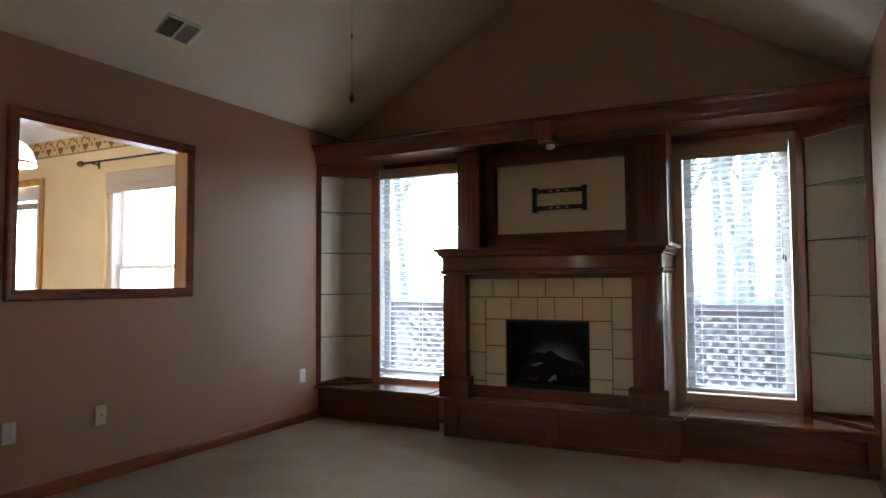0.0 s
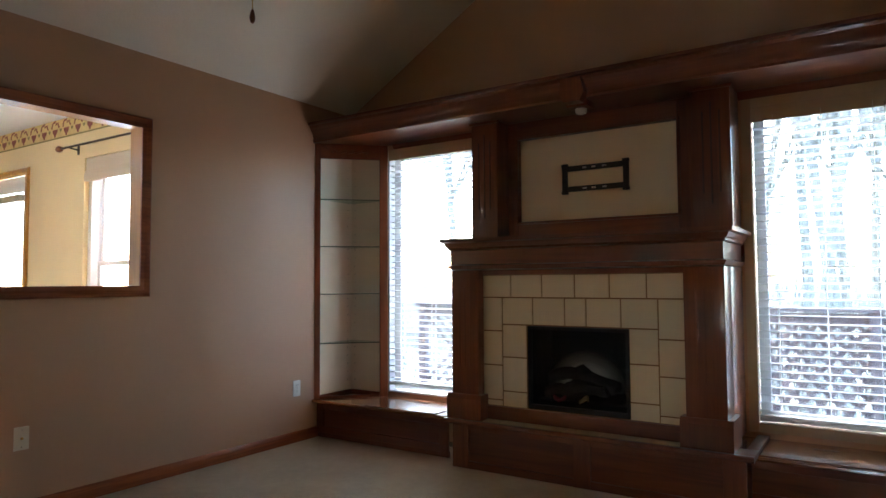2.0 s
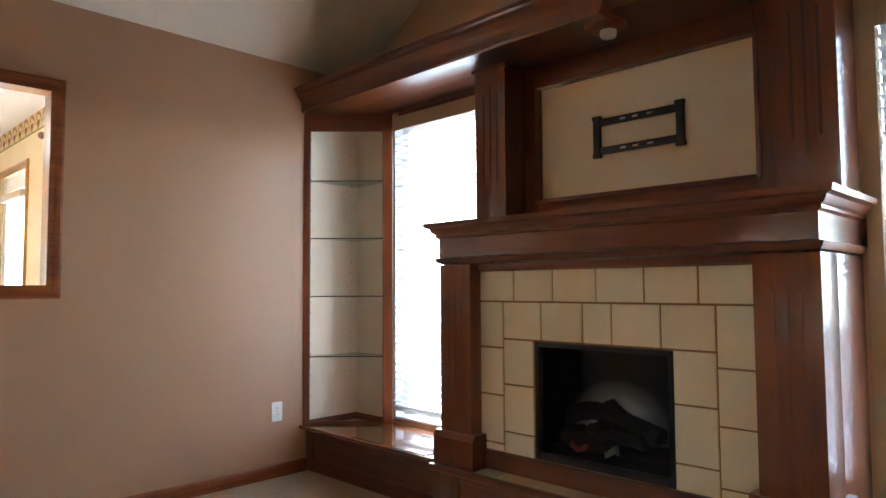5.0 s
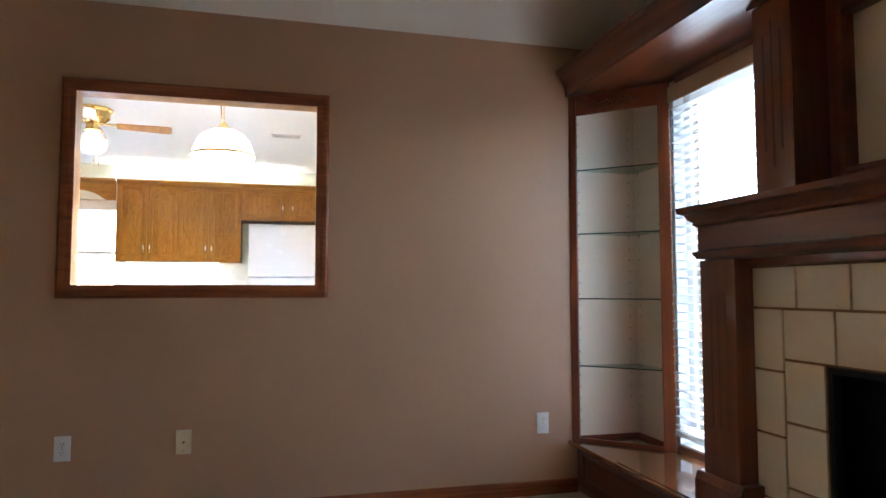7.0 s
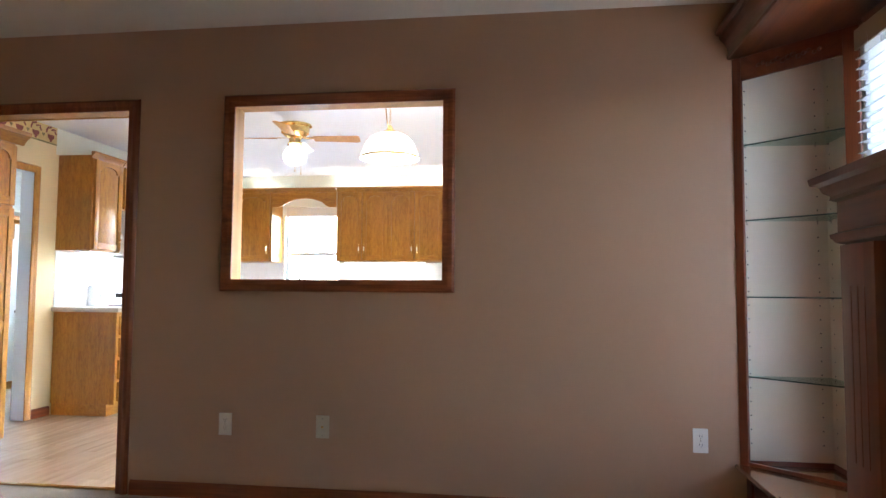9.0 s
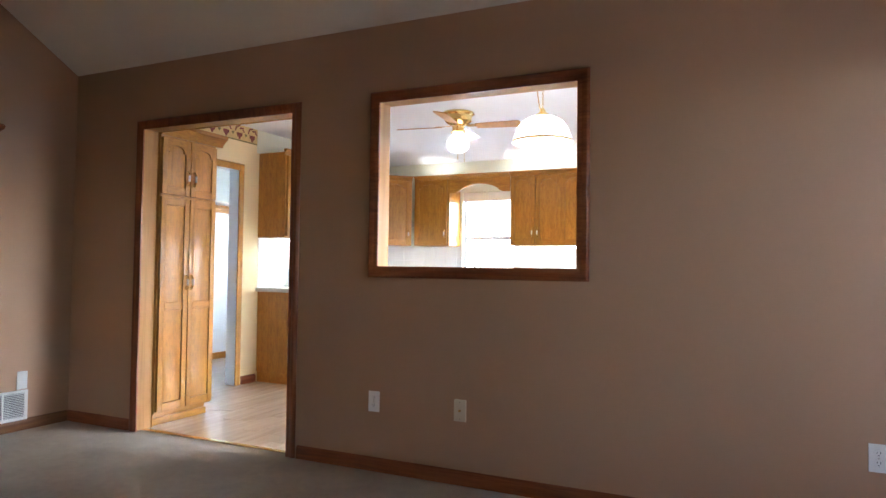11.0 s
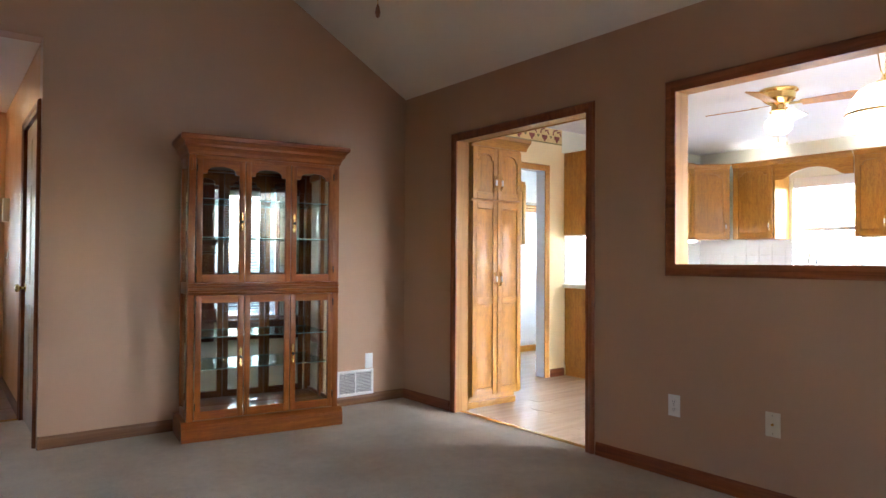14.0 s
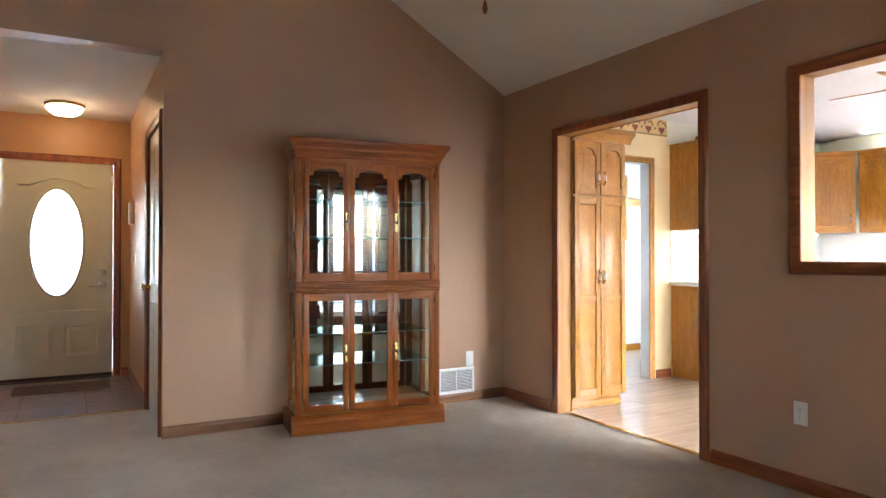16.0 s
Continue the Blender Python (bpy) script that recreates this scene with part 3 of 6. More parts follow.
def blind(x0, x1, z0, z1, y, wand):
    ob = thing("window_blind", "white slatted blind, lowered with open slats, in the window", "blind", Matrix.Translation(((x0 + x1) / 2, y, z0)), "fireplace window blinds")
    w, h = (x1 - x0) / 2, z1 - z0
    part("valance", boxed(-w, w, -0.028, -0.018, h - 0.085, h, 0.003), TANV, ob, "tan wooden valance")
    part("headrail", boxed(-w + 0.003, w - 0.003, -0.016, 0.026, h - 0.05, h - 0.004), BLINDW, ob)
    part("bottom_rail", boxed(-w + 0.004, w - 0.004, -0.026, 0.026, 0.012, 0.034, 0.005), BLINDW, ob)
    part("bottom_rail", boxed(-w + 0.004, w - 0.004, -0.026, 0.024, 0.038, 0.043, 0.001), BLINDW, ob)
    bm = bmesh.new()
    sec = [(-0.025, -0.002), (-0.012, 0.0012), (0.0, 0.002), (0.012, 0.0012), (0.025, -0.002), (0.025, -0.0045), (0.012, -0.0014), (0.0, -0.0006), (-0.012, -0.0014), (-0.025, -0.0045)]
    prism(bm, sec, "x", -w + 0.004, w - 0.004)
    slat = mesh_of("slat", bm, BLINDW)
    n = int((h - 0.13) / PITCH)
    for i in range(n):
        piece("slat", slat, ob, pose(0, 0, 0.068 + PITCH * i, -4.5 + 1.5 * math.sin(i * 1.7), 0, 0.12 * math.sin(i * 2.3)))
    for cx in (-w + 0.11, 0.0, w - 0.11):
        bm = bmesh.new()
        for dy in (-0.027, 0.027):
            tube(bm, (cx, dy, 0.03), (cx, dy, h - 0.05), 0.0012, n=6)
        part("ladder_cord", bm, BLINDW, ob)
    if wand:
        bm = tubed((w - 0.06, -0.036, h - 0.06), (w - 0.05, -0.04, 0.98), 0.0012, n=6)
        tube(bm, (w - 0.05, -0.04, 0.94), (w - 0.05, -0.04, 0.98), 0.007, 0.003, 8)
        tube(bm, (w - 0.035, -0.04, 0.925), (w - 0.035, -0.04, 0.965), 0.007, 0.003, 8)
        part("pull_cord", bm, BLACK, ob, "dark cord tassels")
    return ob


blind(WIN_L[0] + 0.048, WIN_L[1] - 0.052, WIN_L[2] + 0.052, WIN_L[3] - 0.004, YN - 0.032, False)
blind(WIN_R[0] + 0.052, WIN_R[1] - 0.052, WIN_R[2] + 0.052, WIN_R[3] - 0.052, YN + 0.012, True)

# ---- fireplace wall joinery ----
CX = -1.46
BZ, HZ = 0.280, 0.300                      # bench top, hearth top


def panel_front(bm_frame, x0, x1, z0, z1, y, stile=0.07, rail=0.05):
    box(bm_frame, x0, x0 + stile, y, y + 0.02, z0, z1, 0.002)
    box(bm_frame, x1 - stile, x1, y, y + 0.02, z0, z1, 0.002)
    box(bm_frame, x0 + stile, x1 - stile, y, y + 0.02, z0, z0 + rail, 0.002)
    box(bm_frame, x0 + stile, x1 - stile, y, y + 0.02, z1 - rail, z1, 0.002)
    return bm_frame


def window_bench(x0, x1, lid):
    ob = thing("window_bench", "low cherry-stained wooden bench below the window", "bench", Matrix.Translation(((x0 + x1) / 2, 4.86, 0)), "window benches")
    w = (x1 - x0) / 2
    part("face_frame", panel_front(bmesh.new(), -w, w, 0.035, BZ - 0.022, 0.0), CHERRY["x"], ob)
    part("front_panel", boxed(-w + 0.06, w - 0.06, 0.012, 0.022, 0.07, BZ - 0.06, 0.004), CHERRY["x"], ob)
    part("toe_kick", boxed(-w, w, 0.012, 0.03, 0.0, 0.04), CHERRY["x"], ob)
    part("top", prismed([(-0.045, BZ - 0.022), (-0.052, BZ - 0.014), (-0.050, BZ - 0.004), (-0.044, BZ), (0.385, BZ), (0.385, BZ - 0.022)], "x", -w, w), BENCHTOP, ob, "polished wooden bench top, colour lightened to carry its sheen")
    l0, l1 = lid
    bm = boxed(l0 - (x0 + x1) / 2, l1 - (x0 + x1) / 2, -0.03, 0.30, BZ + 0.0005, BZ + 0.004, 0.0015)
    part("lid", bm, BENCHTOP, ob, "flush hinged lid")
    part("finger_slot", boxed((l0 + l1) / 2 - (x0 + x1) / 2 - 0.06, (l0 + l1) / 2 - (x0 + x1) / 2 + 0.06, 0.235, 0.247, BZ + 0.0035, BZ + 0.0055, 0.001), SOOT, ob)
    return ob


window_bench(XW + 0.002, -2.37, (-3.05, -2.45))
window_bench(-0.672, XE - 0.002, (-0.56, 0.06))

hearth = thing("raised_hearth", "raised cherry-stained hearth with cream tile inlay and panelled front", "hearth", Matrix.Translation((CX + 0.055, 4.73, 0)))
hw = 0.845
for px in (-hw, -0.05, hw - 0.11):
    part("post", boxed(px, px + (0.10 if px == -0.05 else 0.11), 0.0, 0.03, 0.0, HZ - 0.028), CHERRY["z"], hearth)
for px0, px1 in ((-hw + 0.11, -0.05), (0.05, hw - 0.11)):
    part("rail", boxed(px0, px1, 0.003, 0.03, 0.0, 0.045), CHERRY["x"], hearth)
    part("rail", boxed(px0, px1, 0.003, 0.03, HZ - 0.066, HZ - 0.028), CHERRY["x"], hearth)
    part("front_panel", boxed(px0 - 0.003, px1 + 0.003, 0.017, 0.029, 0.04, HZ - 0.062, 0.002), CHERRY["x"], hearth)
part("side", boxed(-hw, -hw + 0.02, 0.031, 0.5, 0.0, HZ - 0.028), CHERRY["y"], hearth)
part("side", boxed(hw - 0.02, hw, 0.031, 0.5, 0.0, HZ - 0.028), CHERRY["y"], hearth)
# top: nosing along front and sides, tiles set into it
NOSE = [(-0.038, HZ - 0.028), (-0.046, HZ - 0.018), (-0.044, HZ - 0.005), (-0.036, HZ), (-0.012, HZ), (-0.012, HZ - 0.028)]
part("nosing", prismed(NOSE, "x", -hw - 0.04, hw + 0.04), CHERRY["x"], hearth)
for sx in (-1, 1):
    part("nosing", boxed(sx * (hw + 0.04), sx * (hw - 0.135), -0.011, 0.13, HZ - 0.027, HZ - 0.0005), CHERRY["y"], hearth)
    part("nosing", boxed(sx * (hw + 0.038), sx * (hw - 0.02), 0.131, 0.5, HZ - 0.027, HZ - 0.001), CHERRY["y"], hearth)
part("tile_bed", boxed(-hw + 0.135, hw - 0.135, -0.011, 0.100, HZ - 0.027, HZ - 0.006, 0), GROUT, hearth)
for i in range(7):
    a = -hw + 0.138 + i * 0.2035
    part("tile", boxed(a, min(a + 0.1995, hw - 0.138), -0.009, 0.098, HZ - 0.012, HZ - 0.0015, 0.002), TILE, hearth)

# surround: core, tiles, pilasters, mantel
surround = thing("fireplace_surround", "cherry-stained wooden fireplace surround with pilasters and deep mantel", "fireplace surround", Matrix.Translation((CX, 4.815, HZ)))
T = HZ


def up(z):
    return z - T


FB = (-0.312, 0.308, 0.388, 0.880)                # firebox opening about CX
bm = wall_cells(bmesh.new(), "x", 0.006, 0.40, (-0.60, 0.61), (up(0.302), up(1.20)), [(FB[0], FB[1], up(FB[2]), up(FB[3]))])
part("tile_backing", bm, GROUT, surround, "brown grout bed", False)
JOINT = 0.0075
rows = []
top, r1, r2 = 1.186, 1.047, FB[3] + 0.003
xs1 = [-2.073, -1.876, -1.670, -1.464, -1.258, -1.051, -0.848]
rows += [(a, b, r1, top) for a, b in zip(xs1, xs1[1:])]
xs2 = [-1.936, -1.731, -1.527, -1.397, -1.195, -0.992]
rows += [(a, b, r2, r1) for a, b in zip(xs2, xs2[1:])]
for a, b, zs in ((-2.073, -1.936, (1.047, 0.842, 0.633, 0.422, 0.385)), (-1.936, -1.772, (0.883, 0.685, 0.479, 0.385)),
                 (-1.152, -0.992, (0.883, 0.690, 0.482, 0.385)), (-0.992, -0.848, (1.047, 0.830, 0.632, 0.425, 0.385))):
    rows += [(a, b, z0, z1) for z1, z0 in zip(zs, zs[1:])]
for a, b, z0, z1 in rows:
    part("tile", boxed(a - CX + JOINT / 2, b - CX - JOINT / 2, -0.002, 0.012, up(z0) + JOINT / 2, up(z1) - JOINT / 2, 0.0025), TILE, surround)
part("bottom_rail", boxed(-0.62, 0.62, -0.010, 0.02, up(0.302), up(0.384)), CHERRY["x"], surround)

for sx, xa, xb in ((-1, -0.795, -0.607), (1, 0.620, 0.820)):
    pil = part("pilaster", boxed(xa, xb, -0.075, 0.10, up(0.45), up(1.215), 0.003), CHERRY["z"], surround)
    for k in (0.3, 0.5, 0.7):
        fx = xa + (xb - xa) * k
        part("flute", boxed(fx - 0.005, fx + 0.005, -0.0765, -0.0735, up(0.62), up(1.10), 0.001), CHERRY["z"], pil, "routed groove")
    part("plinth", prismed([(-0.097, up(HZ)), (0.13, up(HZ)), (0.13, up(0.452)), (-0.080, up(0.452)), (-0.088, up(0.444)), (-0.092, up(0.43)), (-0.097, up(0.425))], "x", xa - 0.028, xb + 0.028), CHERRY["z"], surround)
    part("side_panel", boxed(xa if sx < 0 else xb - 0.02, xa + 0.02 if sx < 0 else xb, 0.101, 0.434, up(HZ), up(1.215)), CHERRY["z"], surround)
part("lintel", boxed(-0.606, 0.619, -0.02, 0.05, up(1.187), up(1.238)), CHERRY["x"], surround, "dark recessed board below the mantel")

MP = [(0.10, 1.215), (-0.060, 1.215), (-0.082, 1.222), (-0.092, 1.236), (-0.094, 1.246), (-0.078, 1.252), (-0.078, 1.338), (-0.092, 1.345), (-0.090, 1.356), (-0.104, 1.366), (-0.112, 1.384), (-0.130, 1.392), (-0.134, 1.412), (0.10, 1.412)]
mp = [(y, up(z)) for y, z in MP]


def mantel_mesh():
    """Moulded mantel that returns along both sides to the wall."""
    bm = bmesh.new()
    left, right, back = -0.795, 0.815, 0.434
    prof = [(-0.075 - y, z) for y, z in mp if y < 0.05]
    path = [(left, back, -1, 0), (left, -0.075, -1, -1), (right, -0.075, 1, -1), (right, back, 1, 0)]
    rings = [[bm.verts.new((u + du * o, v + dv * o, z)) for o, z in prof] for u, v, du, dv in path]
    for a, b in zip(rings, rings[1:]):
        for j in range(len(prof) - 1):
            bm.faces.new((a[j], b[j], b[j + 1], a[j + 1]))
    bm.faces.new([r[-1] for r in rings])
    bm.faces.new([r[0] for r in rings])
    bm.faces.new(rings[0])
    bm.faces.new(rings[-1])
    bmesh.ops.recalc_face_normals(bm, faces=bm.faces[:])
    return bm


part("mantel_shelf", mantel_mesh(), CHERRY["x"], surround, "moulded cherry-stained mantel", True)

# overmantel with fluted pilasters and a cream television panel
over = thing("overmantel_panel", "cream panel in a cherry-stained frame between fluted pilasters", "wall panel", Matrix.Translation((CX, 5.0, 1.414)))
OZ = 1.414
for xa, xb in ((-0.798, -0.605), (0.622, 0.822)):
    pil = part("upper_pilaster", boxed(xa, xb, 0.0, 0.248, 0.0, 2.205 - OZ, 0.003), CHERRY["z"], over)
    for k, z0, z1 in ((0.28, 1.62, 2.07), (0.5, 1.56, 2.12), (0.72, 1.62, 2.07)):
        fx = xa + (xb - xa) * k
        # not cut in: a flat strip with the groove's shade in its colour
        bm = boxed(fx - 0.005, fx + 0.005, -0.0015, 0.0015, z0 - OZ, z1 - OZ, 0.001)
        part("flute", bm, GROOVE_SHADE, pil, "thin strip coloured dark like a shaded groove")
    part("capital", boxed(xa - 0.012, xb + 0.012, -0.014, 0.02, 2.188 - OZ, 2.205 - OZ, 0.003), CHERRY["x"], over)
part("back_panel", boxed(-0.535, 0.51, 0.205, 0.246, 1.52 - OZ, 2.11 - OZ, 0.001), PANEL, over, "cream painted panel")
FR = [(-0.604, -0.533, 0, 2.205 - OZ), (0.505, 0.621, 0, 2.205 - OZ), (-0.533, 0.505, 2.090 - OZ, 2.205 - OZ), (-0.533, 0.505, 0, 1.533 - OZ)]
for a0, a1, b0, b1 in FR:
    part("panel_frame", boxed(a0, a1, 0.155, 0.246, b0, b1, 0.004), CHERRY["z" if b0 == 0 and b1 > 0.5 else "x"], over)
for a0, a1, b0, b1 in ((-0.548, -0.530, 1.52 - OZ, 2.105 - OZ), (0.502, 0.520, 1.52 - OZ, 2.105 - OZ), (-0.530, 0.502, 2.087 - OZ, 2.105 - OZ), (-0.530, 0.502, 1.52 - OZ, 1.537 - OZ)):
    part("bead", boxed(a0, a1, 0.145, 0.17, b0, b1, 0.005), CHERRY["x"], over)

# television wall mount
mount = thing("tv_wall_mount", "empty black steel television mount bolted to the cream panel", "wall mount", Matrix.Translation((-1.472, 5.203, 1.80)))
for sx in (-1, 1):
    part("upright", boxed(sx * 0.200 - 0.017, sx * 0.200 + 0.017, -0.022, 0.0, -0.090, 0.090, 0.005), BLACK, mount)
    for z in (-0.087, 0.087):
        part("end_cap", box(bmesh.new(), sx * 0.200 - 0.021, sx * 0.200 + 0.021, -0.024, 0.0, z - 0.011, z + 0.011, 0.005), BLACK, mount)
for z in (-0.066, 0.066):
    part("rail", boxed(-0.184, 0.184, -0.018, -0.003, z - 0.017, z + 0.017, 0.003), BLACK, mount)
    for x in (-0.065, -0.005, 0.065):
        part("slot", boxed(x - 0.014, x + 0.014, -0.0195, -0.017, z - 0.005, z + 0.005, 0.001), NICHE if x == -0.005 else STEEL, mount, "open bolt slot")

# cornice box above the windows
corn = thing("cornice", "cherry-stained cornice box with crown moulding across the fireplace wall", "cornice", Matrix.Translation((CX, 4.86, 2.205)))
part("soffit", boxed(XW - CX + 0.002, XE - CX - 0.002, -0.03, 0.386, 0.003, 0.020, 0.001), CHERRY["x"], corn)
CP = [(-0.03, 0.0), (-0.046, 0.0), (-0.050, 0.012), (-0.044, 0.030), (-0.050, 0.058), (-0.064, 0.082), (-0.082, 0.100), (-0.086, 0.118), (-0.102, 0.124), (-0.104, 0.142), (-0.085, 0.145), (-0.03, 0.145)]
part("crown_moulding", prismed(CP, "x", XW - CX + 0.002, XE - CX - 0.002), CHERRY["x"], corn)
part("top_board", boxed(XW - CX + 0.002, XE - CX - 0.002, -0.03, 0.386, 0.124, 0.142, 0.001), CHERRY["x"], corn)
part("bed_moulding", prismed([(0.386, 0.0), (0.386, -0.040), (0.374, -0.036), (0.362, -0.016), (0.352, 0.0)], "x", -1.64, -0.80), CHERRY["x"], corn)
part("bed_moulding", prismed([(0.386, 0.0), (0.386, -0.040), (0.374, -0.036), (0.362, -0.016), (0.352, 0.0)], "x", 0.825, 1.62), CHERRY["x"], corn)
part("keystone", prismed([(-0.055, 0.02), (-0.045, 0.11), (0.075, 0.11), (0.095, 0.02), (0.07, -0.03), (-0.03, -0.03)], "y", -0.110, -0.035), CHERRY["z"], corn, "small wedge-shaped wooden block")
part("light_block", boxed(-0.06, 0.075, 0.0, 0.115, -0.033, 0.002, 0.006), CHERRY["x"], corn, "small wooden mounting block")
puck = thing("puck_light", "small round white light below the cornice", "light fixture", Matrix.Translation((-1.452, 4.93, 2.172)))
part("housing", lathed([(0, 0), (0.034, 0), (0.034, -0.018), (0.030, -0.028), (0.022, -0.028)]), WHITE, puck)
part("lens", lathed([(0.023, -0.027), (0.018, -0.034), (0.0, -0.037)]), CERAM, puck)

# firebox insert
fire = thing("electric_fireplace", "black electric fireplace insert with charred log set, switched off", "fireplace", Matrix.Translation((CX, 4.815, FB[2])))
f0, f1, fh = FB[0] + 0.004, FB[1] - 0.004, FB[3] - FB[2] - 0.004
for a0, a1, b0, b1 in ((f0, f0 + 0.018, 0, fh), (f1 - 0.018, f1, 0, fh), (f0 + 0.018, f1 - 0.018, fh - 0.018, fh), (f0 + 0.018, f1 - 0.018, 0, 0.028)):
    part("trim_frame", boxed(a0, a1, 0.004, 0.03, b0, b1, 0.003), SOOT, fire)
bm = box(bmesh.new(), f0, f0 + 0.006, 0.031, 0.36, 0, fh)
box(bm, f1 - 0.006, f1, 0.031, 0.36, 0, fh)
box(bm, f0, f1, 0.031, 0.36, fh - 0.006, fh)
box(bm, f0, f1, 0.031, 0.36, 0, 0.012)
box(bm, f0, f1, 0.35, 0.36, 0, fh)
part("firebox", bm, SOOT, fire)
gl = part("glass_front", boxed(f0 + 0.019, f1 - 0.019, 0.034, 0.038, 0.029, fh - 0.019, 0), FIREG, fire, "clear glass front")
gl.visible_shadow = False
# half-round panel added to carry the painted glow above the logs
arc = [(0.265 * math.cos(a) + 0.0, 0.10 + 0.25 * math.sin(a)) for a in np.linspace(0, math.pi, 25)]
part("glow_panel", prismed([(x, z) for x, z in arc], "y", 0.155, 0.162), GLOWP, fire, "half-round panel painted with a pale glow behind the logs")
bm = boxed(f0 + 0.03, f1 - 0.03, 0.05, 0.29, 0.012, 0.055, 0.012)
part("ember_bed", bm, SOOT, fire)


def log_mesh(p0, p1, r, seed):
    bm = bmesh.new()
    p0, p1 = Vector(p0), Vector(p1)
    d = p1 - p0
    q = d.to_track_quat("Z", "Y").to_matrix()
    rings = []
    for i in range(15):
        k = i / 14
        c = p0 + d * k + Vector((0, 0, 0.012 * math.sin(k * 5 + seed)))
        rr = r * (0.35 if i in (0, 14) else 1) * (1 + 0.12 * math.sin(3 * k + seed))
        rings.append([bm.verts.new(c + q @ Vector((math.cos(a), math.sin(a), 0)) * rr * (1 + 0.22 * noise.noise((math.cos(a) * 2 + seed, math.sin(a) * 2, k * 7)))) for a in np.linspace(0, 2 * math.pi, 17)[:-1]])
    for a, b in zip(rings, rings[1:]):
        for i in range(16):
            bm.faces.new((a[i], a[(i + 1) % 16], b[(i + 1) % 16], b[i]))
    bm.faces.new(rings[0][::-1])
    bm.faces.new(rings[-1])
    return bm


for i, (p0, p1, r) in enumerate((((-0.215, 0.105, 0.175), (0.01, 0.105, 0.235), 0.034), ((-0.04, 0.105, 0.245), (0.225, 0.100, 0.125), 0.042), ((-0.24, 0.090, 0.085), (-0.03, 0.100, 0.125), 0.034), ((0.04, 0.085, 0.075), (0.26, 0.100, 0.075), 0.036), ((-0.12, 0.105, 0.11), (0.17, 0.105, 0.15), 0.045), ((-0.2, 0.095, 0.075), (0.05, 0.095, 0.09), 0.038))):
    part("log", log_mesh(p0, p1, r, i * 3.1), LOG, fire, "charred artificial log")
part("ember", log_mesh((-0.17, 0.060, 0.068), (-0.09, 0.062, 0.07), 0.014, 2.2), EMBER, fire, "dull red plastic ember")
part("ember", log_mesh((-0.01, 0.060, 0.068), (0.05, 0.062, 0.072), 0.016, 4.2), paint("pale_ember", (0.45, 0.36, 0.22), 0.5, 0.1), fire, "pale amber plastic ember")

# corner shelves


